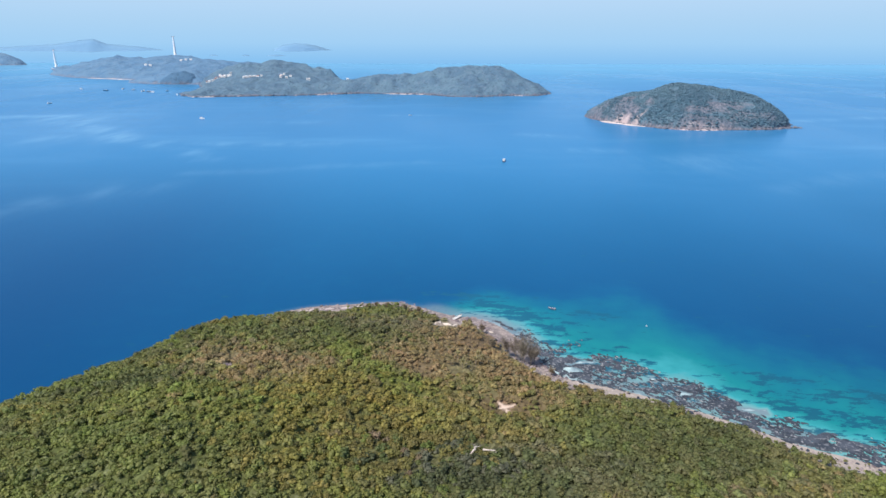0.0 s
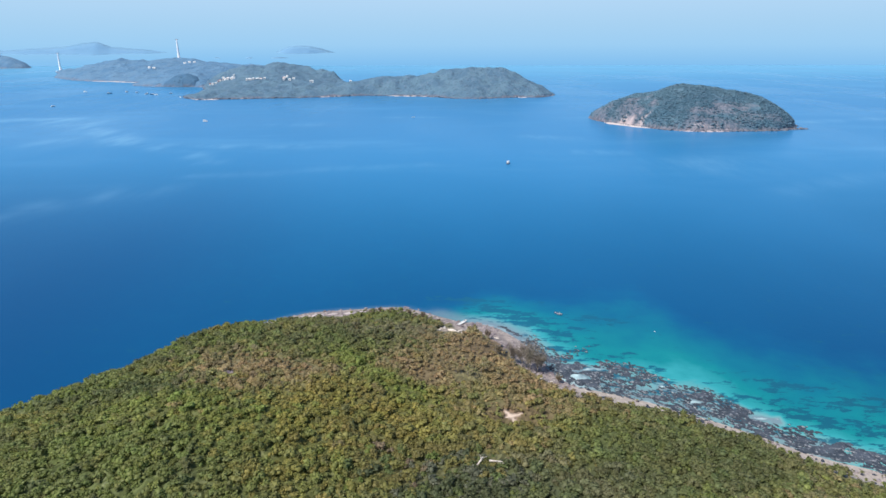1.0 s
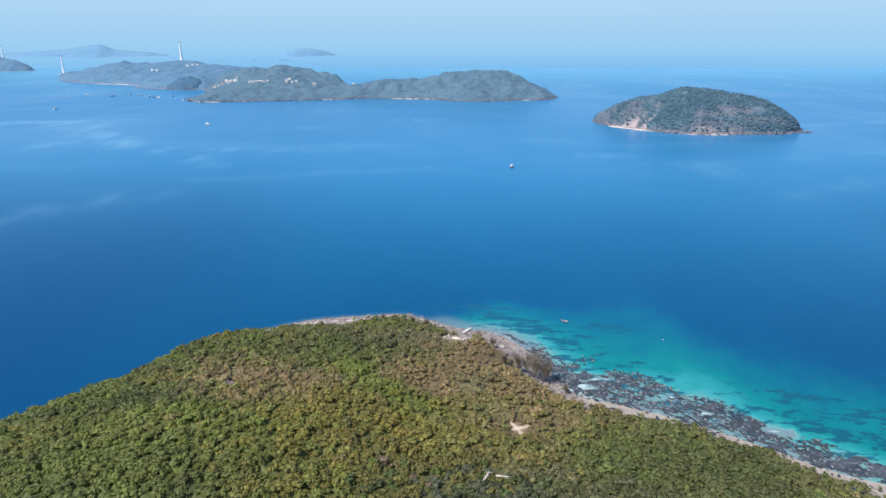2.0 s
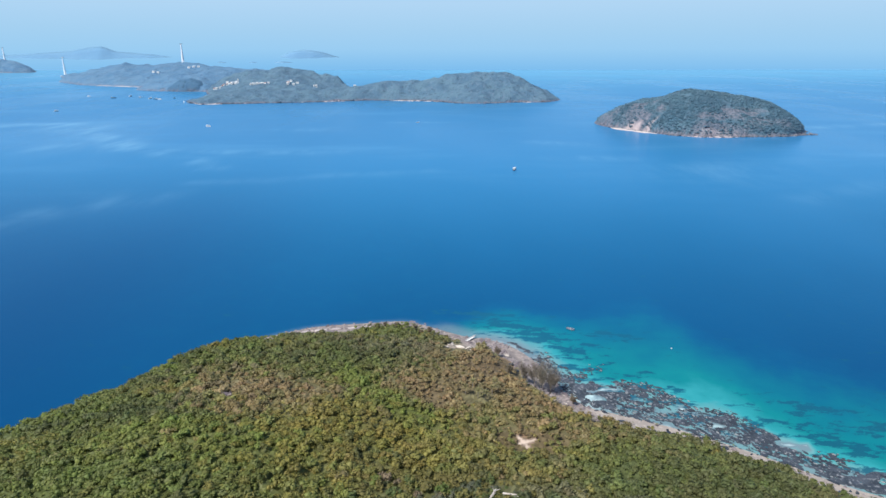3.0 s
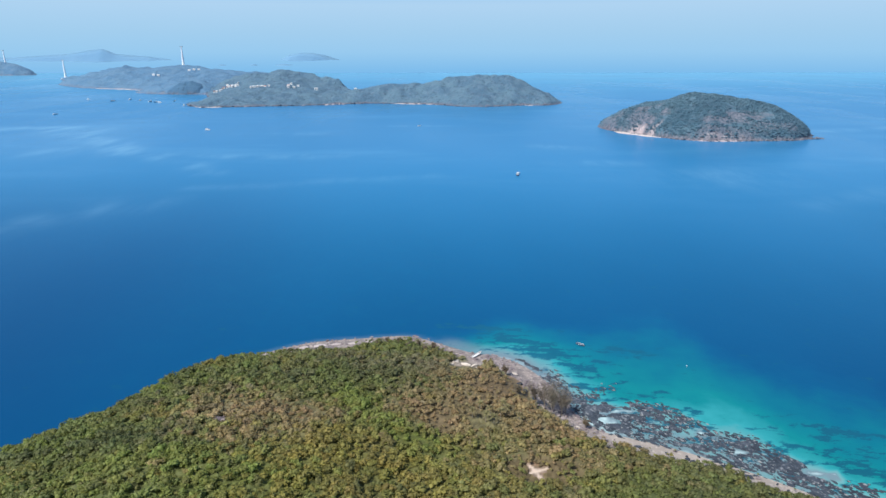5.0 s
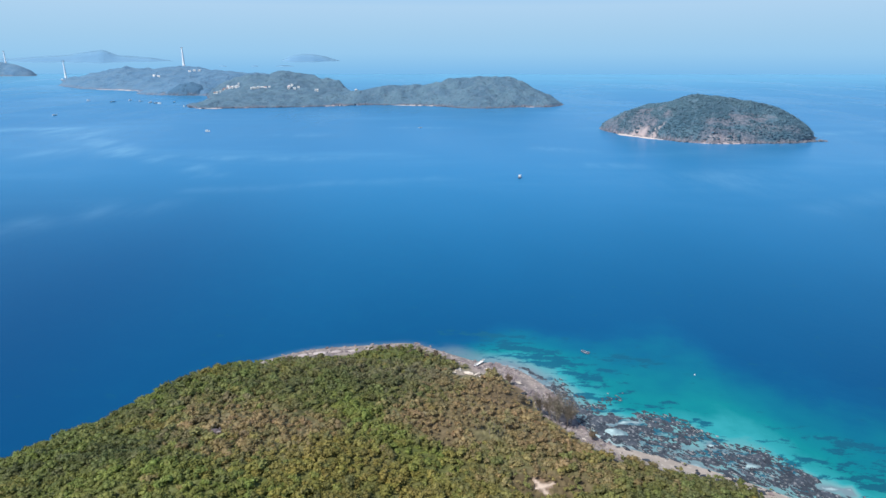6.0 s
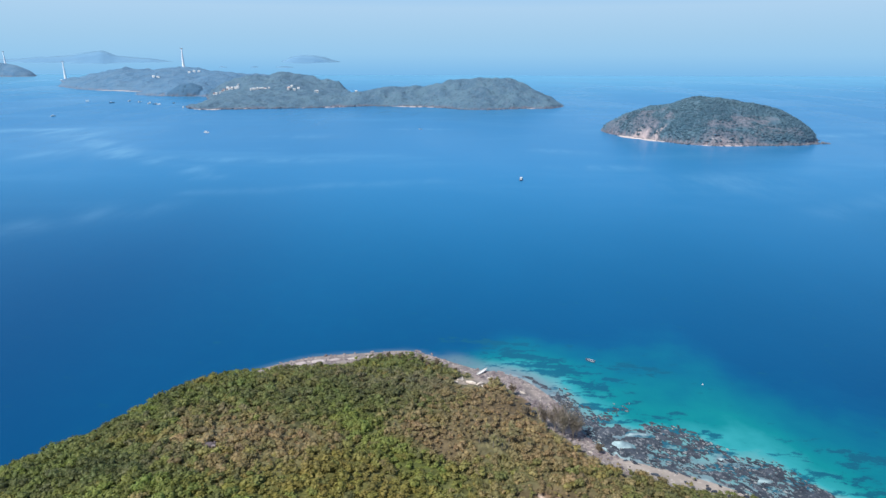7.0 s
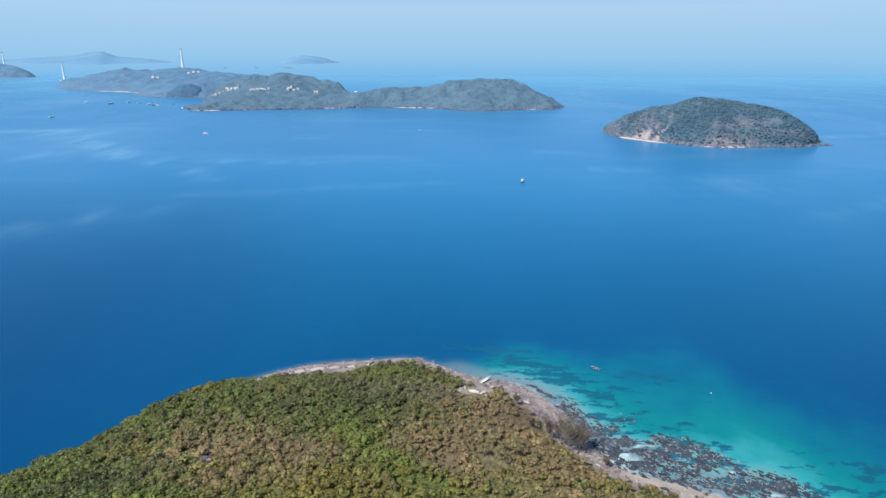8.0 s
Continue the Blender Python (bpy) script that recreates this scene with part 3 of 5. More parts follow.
def island(name, coast, ridges, mat, step, label, tree, spread, power=0.75, seed=1, rough=6.0, rocky=(), relief=0.55, lump=(0, 10), sandy=()):
    """A scrub-covered island: hills that fall from its ridges to its coast, with lumpy woods on it."""
    loop = smooth_loop(coast, 5)
    pad = step * 2
    xs = np.arange(loop[:, 0].min() - pad, loop[:, 0].max() + pad, step)
    ys = np.arange(loop[:, 1].min() - pad, loop[:, 1].max() + pad, step)

    def height(x, y):
        d = inland(x, y, loop) + (fbm(x, y, step * 6, seed + 40, 3) - 0.5) * step * 2.5
        h = np.zeros(np.shape(x))
        for line in ridges:
            h = np.maximum(h, hills(x, y, np.maximum(d, 0), line, power, 0.75 + 0.5 * fbm(x, y, step * 9, seed + 3, 3)))
        h = h + ease(d, 0, step * 1.5) * 2.5 + ease(d, step, step * 8) * rough * (fbm(x, y, step * 7, seed, 4) - 0.5)
        if lump[0]:
            h = h + ease(d, 2, 12) * lump[0] * (fbm(x, y, lump[1], seed + 70, 2) - 0.5)
        return np.where(d > 0, h, np.maximum(d * 0.4, -6)), d
    gx, gy = [a.ravel() for a in np.meshgrid(xs, ys)]
    gz, gd = height(gx, gy)

    def bareness(x, y, z, d):
        """Where rock shows: the waterline, steep spots and the known outcrops."""
        r = 1 - ease(z + 7 * (fbm(x, y, 22, seed + 60, 3) - 0.5), 1.2, 4.5)
        for cx, cy, rx, ry, amp in rocky:
            r = np.maximum(r, amp * ease(1.5 - np.hypot((x - cx) / rx, (y - cy) / ry) + 1.6 * (fbm(x, y, 16, seed + 62, 3) - 0.5), 0.3, 0.9))
        return r
    sand = np.zeros(gx.shape)
    for cx, cy, rx, ry, amp in sandy:
        sand = np.maximum(sand, amp * ease(1.5 - np.hypot((gx - cx) / rx, (gy - cy) / ry) + 1.9 * (fbm(gx, gy * 0.5, 8, seed + 64, 3) - 0.5), 0.2, 1.0))
    ob = new(name, raw_mesh(name, np.c_[gx, gy, gz], grid_faces(len(xs), len(ys)), mat, True, [("rocky", bareness(gx, gy, gz, gd)), ("sandy", sand)]))
    tagged(ob, label, "island", kind="structure")
    if tree:
        rng = np.random.default_rng(seed)
        tx, ty = [a.ravel() for a in np.meshgrid(np.arange(xs[0], xs[-1], spread), np.arange(ys[0], ys[-1], spread))]
        tx, ty = tx + rng.uniform(-0.5, 0.5, len(tx)) * spread, ty + rng.uniform(-0.5, 0.5, len(ty)) * spread
        tz, td = height(tx, ty)
        ok = (td > tree * 0.8) & (bareness(tx, ty, tz, td) < rng.uniform(0.25, 0.62, len(tx))) & (fbm(tx, ty, spread * 8, seed + 5, 3) > 0.27)
        crest = np.mean([p[1] for line in ridges[:2] for p in line]) + 60
        ok &= (ty < crest) | (rng.uniform(size=len(tx)) < 0.25)
        tx, ty, tz = tx[ok], ty[ok], tz[ok]
        kinds = [blob_mesh(rng) for _ in range(6)]
        vs, fs, base = [], [], 0
        for x, y, z in zip(tx, ty, tz):
            v, f = kinds[rng.integers(6)]
            s = tree * float(np.clip(rng.lognormal(-0.15, 0.38), 0.35, 1.7))
            a = rng.uniform(0, 6.28)
            c, n_ = math.cos(a), math.sin(a)
            w = np.c_[(v[:, 0] * c - v[:, 1] * n_) * s + x, (v[:, 0] * n_ + v[:, 1] * c) * s + y, v[:, 2] * s * relief + z + s * 0.12]
            vs.append(w)
            fs.append(f + base)
            base += len(v)
        woods = new("island_woods", raw_mesh("island_woods", np.concatenate(vs), np.concatenate(fs), mat, True))
        tagged(woods, "low grey-green scrub woods covering a distant island", "woods", kind="stuff")
    return height


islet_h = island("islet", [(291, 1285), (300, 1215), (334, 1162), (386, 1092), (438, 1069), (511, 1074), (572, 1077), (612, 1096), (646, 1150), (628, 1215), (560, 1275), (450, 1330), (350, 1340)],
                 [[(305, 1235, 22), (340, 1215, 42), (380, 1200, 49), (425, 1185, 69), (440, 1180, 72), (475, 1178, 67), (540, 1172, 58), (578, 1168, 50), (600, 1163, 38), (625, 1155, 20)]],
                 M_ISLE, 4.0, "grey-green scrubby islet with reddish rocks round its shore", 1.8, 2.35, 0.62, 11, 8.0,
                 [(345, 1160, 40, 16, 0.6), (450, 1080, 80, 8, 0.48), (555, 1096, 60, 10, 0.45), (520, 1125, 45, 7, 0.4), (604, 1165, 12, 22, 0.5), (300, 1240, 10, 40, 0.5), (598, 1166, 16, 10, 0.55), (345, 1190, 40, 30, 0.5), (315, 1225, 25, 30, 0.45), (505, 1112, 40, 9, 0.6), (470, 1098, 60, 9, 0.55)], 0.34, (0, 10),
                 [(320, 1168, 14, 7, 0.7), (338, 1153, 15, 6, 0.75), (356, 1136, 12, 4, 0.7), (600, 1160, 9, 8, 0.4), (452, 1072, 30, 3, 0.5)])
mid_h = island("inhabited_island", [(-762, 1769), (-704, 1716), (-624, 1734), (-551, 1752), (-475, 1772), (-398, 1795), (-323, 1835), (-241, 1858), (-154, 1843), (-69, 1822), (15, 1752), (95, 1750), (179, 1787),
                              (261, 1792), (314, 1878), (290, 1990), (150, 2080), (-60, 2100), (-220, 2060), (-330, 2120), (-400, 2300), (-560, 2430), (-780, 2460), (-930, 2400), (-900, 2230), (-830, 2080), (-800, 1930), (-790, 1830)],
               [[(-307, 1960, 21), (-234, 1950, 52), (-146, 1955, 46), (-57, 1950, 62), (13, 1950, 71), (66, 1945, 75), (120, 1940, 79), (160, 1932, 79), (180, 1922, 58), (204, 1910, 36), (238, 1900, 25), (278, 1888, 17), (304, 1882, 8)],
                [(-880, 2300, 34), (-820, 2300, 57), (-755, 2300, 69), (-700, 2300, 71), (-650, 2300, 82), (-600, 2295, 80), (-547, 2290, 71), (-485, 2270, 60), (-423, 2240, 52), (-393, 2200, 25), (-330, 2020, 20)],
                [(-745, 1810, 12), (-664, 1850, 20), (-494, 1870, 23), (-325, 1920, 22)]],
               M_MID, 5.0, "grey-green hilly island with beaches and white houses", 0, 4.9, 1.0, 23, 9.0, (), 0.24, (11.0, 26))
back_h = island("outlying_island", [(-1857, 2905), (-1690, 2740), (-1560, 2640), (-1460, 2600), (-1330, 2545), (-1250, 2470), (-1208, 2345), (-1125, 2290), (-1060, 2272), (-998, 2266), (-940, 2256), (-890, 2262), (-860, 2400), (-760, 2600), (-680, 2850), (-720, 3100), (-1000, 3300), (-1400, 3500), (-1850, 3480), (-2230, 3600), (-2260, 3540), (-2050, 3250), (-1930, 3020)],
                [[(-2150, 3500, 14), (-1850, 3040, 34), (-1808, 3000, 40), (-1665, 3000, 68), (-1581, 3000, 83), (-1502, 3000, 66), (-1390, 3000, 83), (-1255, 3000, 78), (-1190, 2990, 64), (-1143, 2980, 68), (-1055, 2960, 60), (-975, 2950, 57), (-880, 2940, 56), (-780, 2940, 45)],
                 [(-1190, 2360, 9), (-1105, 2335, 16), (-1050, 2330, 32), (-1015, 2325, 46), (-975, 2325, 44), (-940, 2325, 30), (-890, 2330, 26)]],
                M_BACK, 9.0, "green hilly island beyond the bay, painted bluish with haze", 0, 9.5, 0.75, 37, 16.0, (), 0.2, (14.0, 44))
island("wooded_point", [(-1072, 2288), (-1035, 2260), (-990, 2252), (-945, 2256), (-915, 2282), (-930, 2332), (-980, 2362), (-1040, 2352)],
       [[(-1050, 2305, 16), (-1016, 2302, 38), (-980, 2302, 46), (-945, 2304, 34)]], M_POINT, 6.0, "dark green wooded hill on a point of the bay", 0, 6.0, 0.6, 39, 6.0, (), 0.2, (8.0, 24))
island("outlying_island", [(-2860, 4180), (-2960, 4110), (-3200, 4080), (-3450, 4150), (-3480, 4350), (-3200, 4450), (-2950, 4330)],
       [[(-2890, 4220, 18), (-2960, 4240, 52), (-3040, 4250, 74), (-3150, 4250, 86), (-3350, 4250, 60)]], M_BACK, 12.0, "low wooded island near the cable towers, painted bluish with haze", 0, 12.0, 0.6, 41, 8.0, (), 0.2, (12.0, 50))
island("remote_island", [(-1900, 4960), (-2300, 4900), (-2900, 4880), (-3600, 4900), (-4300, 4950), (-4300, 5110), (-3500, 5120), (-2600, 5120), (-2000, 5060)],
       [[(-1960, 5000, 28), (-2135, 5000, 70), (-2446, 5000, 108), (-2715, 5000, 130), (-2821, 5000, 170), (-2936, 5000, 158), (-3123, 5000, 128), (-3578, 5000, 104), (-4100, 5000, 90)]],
       M_FAR, 24.0, "mountainous coast on the horizon, painted pale blue with haze", 0, 30.0, 1.0, 51, 10.0)
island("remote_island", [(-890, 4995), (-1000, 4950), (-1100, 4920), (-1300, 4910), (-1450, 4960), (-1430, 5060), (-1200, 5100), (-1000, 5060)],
       [[(-890, 5000, 84), (-960, 5000, 100), (-1040, 5000, 124), (-1139, 5000, 138), (-1230, 5000, 140), (-1319, 5000, 124), (-1390, 5000, 92)]], M_FAR, 18.0, "hilly island near the horizon, painted pale blue with haze", 0, 30.0, 1.0, 53, 6.0)
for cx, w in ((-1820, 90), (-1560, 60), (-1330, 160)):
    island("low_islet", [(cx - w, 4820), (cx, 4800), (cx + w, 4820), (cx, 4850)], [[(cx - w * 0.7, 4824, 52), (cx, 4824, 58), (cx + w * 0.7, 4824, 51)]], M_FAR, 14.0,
           "low islet lying flat on the sea, painted pale blue with haze", 0, 30.0, 0.4, 60, 2.0)


# ---- scrub of the headland ----
TONES = {"green": (0.140, 0.186, 0.065), "bright": (0.172, 0.234, 0.058), "olive": (0.236, 0.215, 0.070), "dark": (0.084, 0.106, 0.056),
         "grey": (0.150, 0.162, 0.122), "brown": (0.288, 0.222, 0.150), "tan": (0.410, 0.330, 0.236)}
LOOKS = {"green": "green", "bright": "bright green", "olive": "yellowish olive", "dark": "dark green", "grey": "grey-green", "brown": "dry brown", "tan": "pale dry"}
ICO = bmesh.new()
bmesh.ops.create_icosphere(ICO, subdivisions=1, radius=1.0)
ICO_V = np.array([v.co for v in ICO.verts])
ICO_F = np.array([[v.index for v in f.verts] for f in ICO.faces])
ICO.free()


def crown_shape(rng, lobes, leaves, leaf):
    """A crown of unit radius: rounded lobes covered with many small sprays of leaves."""
    vs, fs, base = [], [], 0
    cs = np.c_[rng.uniform(-0.62, 0.62, (lobes, 2)), rng.uniform(-0.12, 0.42, lobes)]
    cs[0] = (*rng.uniform(-0.15, 0.15, 2), 0.22)
    rs = rng.uniform(0.28, 0.56, lobes)
    rs[0] = 0.52
    for c, r in zip(cs, rs):
        v = ICO_V * (r * 0.76) * (1 + rng.uniform(-0.25, 0.25, (len(ICO_V), 1))) * (1, 1, 0.85) + c
        keep = ICO_F[ICO_V[ICO_F].mean(1)[:, 2] > -0.5]
        vs.append(v)
        fs.append(keep + base)
        base += len(v)
    pick = rng.integers(0, lobes, leaves)
    n = rng.normal(size=(leaves, 3)) + (0, 0, 0.45)
    n /= np.linalg.norm(n, axis=1)[:, None]
    p = cs[pick] + n * rs[pick][:, None] * (1, 1, 0.85) * rng.uniform(0.8, 1.22, (leaves, 1))
    face = n + rng.normal(size=(leaves, 3)) * 0.62
    face /= np.linalg.norm(face, axis=1)[:, None]
    u = np.cross(face, rng.normal(size=(leaves, 3)))
    u /= np.linalg.norm(u, axis=1)[:, None]
    w = np.cross(face, u)
    size = leaf * rng.uniform(0.6, 1.35, (leaves, 1))
    quad = np.stack([p - u * size, p - w * size * 0.62 + face * size * 0.2, p + u * size, p + w * size * 0.62 + face * size * 0.2], 1).reshape(-1, 3)
    k = np.arange(leaves)[:, None] * 4 + base
    vs.append(quad)
    fs.append(np.concatenate([k + (0, 1, 2), k + (0, 2, 3)]))
    return np.concatenate(vs), np.concatenate(fs)


def stem_shape(rng):
    """A tapered trunk that forks into limbs, one unit high."""
    bm = bmesh.new()
    lean = Vector((rng.uniform(-0.15, 0.15), rng.uniform(-0.15, 0.15), 0.55))
    tube(bm, (0, 0, -0.15), lean, 0.065, 0.045)
    for k in range(4):
        a = k * 1.57 + rng.uniform(0, 1)
        tube(bm, lean, lean + Vector((0.42 * math.cos(a), 0.42 * math.sin(a), rng.uniform(0.3, 0.5))), 0.04, 0.012, 5)
    return bm


SHAPES = [crown_shape(np.random.default_rng(100 + k), 4 + k % 2, 66 + 6 * (k % 4), 0.165) for k in range(14)]
THIN = [crown_shape(np.random.default_rng(200 + k), 3, 70, 0.15) for k in range(6)]


def swell(x, y, places):
    return sum(a * np.exp(-(((x - cx) / rx) ** 2 + ((y - cy) / ry) ** 2)) for cx, cy, rx, ry, a in places)


def growth(x, y):
    """How much of each kind stands where: dry brown patches, yellowing slopes, green hollows."""
    k = fbm(x, y, 26, 71, 3)
    k2 = fbm(x, y, 16, 75, 3)
    return {"brown": 0.10 + swell(x, y, [(-80, 235, 22, 13, 3.6), (-62, 224, 18, 12, 3.0), (-70, 209, 16, 9, 1.8), (-21, 243, 8, 8, 3.6), (-12, 235, 12, 8, 4.0), (-3, 227, 10, 6, 3.6), (-27, 211, 9, 5, 2.0), (12, 262, 26, 22, 8.0), (-4, 238, 26, 10, 3.0), (38, 240, 24, 18, 4.5), (40, 212, 28, 9, 3.5), (-100, 182, 26, 7, 2.0), (-50, 230, 18, 7, 1.8)]) + 1.2 * ease(k, 0.55, 0.75) * ease(x, -125, -85),
         "tan": 0.03 + swell(x, y, [(-90, 224, 18, 10, 2.4), (-66, 206, 14, 10, 0.7), (6, 276, 26, 14, 2.0), (14, 250, 12, 8, .5), (30, 212, 14, 7, .5)]),
         "olive": 0.45 + swell(x, y, [(-30, 198, 45, 22, 4.0), (20, 198, 40, 14, 0.7), (-40, 166, 46, 18, 1.6)]) + 1.0 * ease(k2, 0.55, 0.75),
         "bright": 0.35 + swell(x, y, [(-90, 185, 40, 14, 3.5), (-46, 251, 9, 10, 3.6), (-35, 238, 9, 9, 4.4), (-24, 226, 10, 8, 4.4), (-12, 215, 11, 8, 3.8), (-2, 204, 10, 8, 2.4), (-150, 190, 40, 40, 0.3)]) + 0.8 * ease(0.5 - k2, 0, 0.2),
         "green": 1.1 + swell(x, y, [(-110, 165, 60, 26, 2.4), (80, 195, 60, 30, 1.6), (-45, 262, 38, 18, 3.5), (-140, 235, 30, 50, 0.7)]),
         "dark": 0.14 + 2.2 * ease(fbm(x, y, 10, 77, 2), 0.62, 0.8) + swell(x, y, [(-118, 203, 14, 9, 4.0), (40, 160, 42, 10, 3.6), (75, 174, 40, 16, 1.8), (98, 190, 38, 26, 2.8), (-50, 264, 40, 10, 2.2), (-28, 274, 36, 13, 2.4), (-30, 258, 14, 10, 0.6)]),
         "grey": 0.22 + swell(x, y, [(34, 164, 34, 11, 3.0), (-105, 208, 26, 12, 0.7), (-40, 270, 60, 14, 0.5), (-18, 280, 34, 14, 2.8)]) + 0.6 * ease(k, 0.5, 0.7)}


def zone_tone(w):
    return sum(np.asarray(w[q])[..., None] * np.array(TONES[q]) for q in w) / sum(np.asarray(w[q])[..., None] for q in w)


def scrub_kind(x, y, rng):
    """The kind of one shrub, and the mean tone of the growth round it."""
    w = growth(x, y)
    names = list(w)
    p = np.array([float(w[q]) for q in names]) ** 2.5
    return names[rng.choice(len(names), p=p / p.sum())], zone_tone(w)


rng = np.random.default_rng(7)
SPACE = 2.25
tx, ty = [a.ravel() for a in np.meshgrid(np.arange(-240, 240, SPACE), np.arange(137, 330, SPACE))]
tx, ty = tx + rng.uniform(-0.55, 0.55, len(tx)) * SPACE, ty + rng.uniform(-0.55, 0.55, len(ty)) * SPACE
td = inland(tx, ty, COAST)
ok = (td > beach_width(tx, ty) * 0.9 + 0.5) & (bare_soil(tx, ty, td) < 0.35) & (np.hypot((tx - 28) / 5.0, (ty - 204.4) / 5.0) > 1) & ~((tx > 13) & (tx < 80) & (ty > 222) & (td < beach_width(tx, ty) + 4.5)) & (np.hypot((tx - 4) / 9, (ty - 285) / 7) > 1) & (np.hypot((tx - 11) / 7.5, (ty - 232) / 6) > 1) & (np.hypot(tx - 10, ty - 300) > 7) & (np.hypot((tx - 38) / 1.2, ty - 249) > 5.5) & (np.hypot((tx + 73) / 21, (ty - 306) / 9) > 1) & (rng.uniform(size=len(tx)) > 0.015 + 0.13 * np.exp(-((tx - 34) / 40) ** 2 - ((ty - 166) / 14) ** 2))
ok |= (tx > 52) & (td > beach_width(tx, ty) * 0.3) & (rng.uniform(size=len(tx)) < 0.10)
tx, ty, td = tx[ok], ty[ok], td[ok]
tz = ground_height(tx, ty)
singles = set(np.argsort(np.hypot(tx / 1.9, ty - 168))[:300].tolist())      # the stretch under the flight, each shrub by itself

crowns = {}
trunks = [None] * 4
for k in range(4):
    me = bpy.data.meshes.new("trunk")
    bm = stem_shape(np.random.default_rng(300 + k))
    bm.to_mesh(me)
    bm.free()
    me.materials.append(M_BARK)
    trunks[k] = me
vs, fs, cs, base = [], [], [], 0
for k, (x, y, z) in enumerate(zip(tx, ty, tz)):
    kind, zone = scrub_kind(x, y, rng)
    thin = kind in ("brown", "tan") and rng.uniform() < 0.6
    shapes = THIN if thin else SHAPES
    which = int(rng.integers(len(shapes)))
    size = float(np.clip(rng.lognormal(0.58, 0.42), 0.8, 3.8)) * (0.95 if thin else 1.0)
    size *= 1 - 0.45 * float(ease(y, 284, 302))
    if x < -95:
        size *= 0.68 + 0.32 * float(ease(td[k], 2, 30))
    else:
        size *= 0.4 + 0.6 * float(ease(td[k] - beach_width(x, y), -4, 9))
    size *= 1 - 0.5 * float(dry_patch(x, y))
    if kind in ("brown", "tan"):
        size *= 0.95
    elif rng.uniform() < 0.06:
        size, kind = size * 1.3, "dark" if rng.uniform() < 0.5 else kind
    if kind == "dark":
        size *= 1.2
    size = min(size * (0.62 + 0.8 * float(fbm(x, y, 15, 171, 2))), 3.0)
    turn = rng.uniform(0, 6.283)
    flat = rng.uniform(0.55, 1.0)
    lift = size * 0.35 + rng.uniform(0.9, 1.5)
    if k in singles:
        key = (kind, thin, which % 5)
        if key not in crowns:
            v, f = shapes[which]
            crowns[key] = raw_mesh("crown", v, f, M_LEAF, True, tones=np.tile((0.75 * np.array(TONES[kind]) + 0.25 * np.array((0.150, 0.170, 0.070))) * 0.95, (len(v), 1)))
        plant = new("shrub")
        plant.empty_display_size = 0.5
        plant.matrix_world = pose(x, y, z, 0, 0, math.degrees(turn))
        top = new("crown", crowns[key])
        top.parent = plant
        top.location, top.scale = (0, 0, lift), (size, size, size * flat)
        stem = new("trunk", trunks[k % 4])
        stem.parent = plant
        stem.scale = (lift * 1.1, lift * 1.1, lift * 1.1)
        tagged(plant, f"{LOOKS[kind]} {'thin dry' if thin else 'dense rounded'} shrub on the hillside of the headland", "shrub", "shrubs on the headland")
        continue
    v, f = shapes[which]
    c, s = math.cos(turn) * size, math.sin(turn) * size
    vs.append(np.c_[v[:, 0] * c - v[:, 1] * s + x, v[:, 0] * s + v[:, 1] * c + y, v[:, 2] * size * flat + z + lift])
    fs.append(f + base)
    tone = (0.38 * np.array(TONES[kind]) + 0.62 * zone) * rng.uniform(0.82, 1.18) * rng.uniform(0.94, 1.06, 3)
    cs.append(np.tile(tone, (len(v), 1)))
    base += len(v)
scrub = new("scrub", raw_mesh("scrub", np.concatenate(vs), np.concatenate(fs), M_LEAF, True, tones=np.clip(np.concatenate(cs) * (1.25, 1.15, 1.02), 0, 1)))
tagged(scrub, "dense green and dry brown scrub covering the headland", "scrub", kind="stuff")

# low undergrowth that closes the gaps between the shrubs
xs, ys = np.arange(-236, 226, 1.35), np.arange(-40, 326, 1.35)
ux, uy = [a.ravel() for a in np.meshgrid(xs, ys)]
ux, uy = ux + rng.uniform(-0.5, 0.5, len(ux)), uy + rng.uniform(-0.5, 0.5, len(uy))
ud = inland(ux, uy, COAST)
tall = (1.35 - 0.8 * dry_patch(ux, uy)) * ease(ud, beach_width(ux, uy) + 1, beach_width(ux, uy) + 9)
uz = ground_height(ux, uy) + tall * (0.55 + 0.9 * fbm(ux, uy, 4, 57, 3)) + rng.uniform(-0.6, 0.6, len(ux)) * np.clip(tall, 0.2, 1)
open_ = (ud > beach_width(ux, uy) + 1.5) & (bare_soil(ux, uy, ud) < 0.4) & (pale_earth(ux, uy) < 0.15) & (np.hypot(ux - 10, uy - 300) > 7) & ((uy > 120) | (np.abs(ux) < 75))
quads = grid_faces(len(xs), len(ys))
quads = quads[open_[quads].all(1)]
used, back = np.unique(quads, return_inverse=True)
dull = np.array((0.205, 0.150, 0.092))
wither = 0.75 * dry_patch(ux, uy)[used, None]
# toned down to paint in the shadow between the shrubs
shade = (zone_tone(growth(ux[used], uy[used])) * (1 - wither) + dull * wither) * rng.uniform(0.6, 1.05, (len(used), 1))
under = new("undergrowth", raw_mesh("undergrowth", np.c_[ux, uy, uz][used], back.reshape(-1, 4), M_LEAF, False, tones=shade))
tagged(under, "low green and withered undergrowth between the shrubs", "undergrowth", kind="stuff")

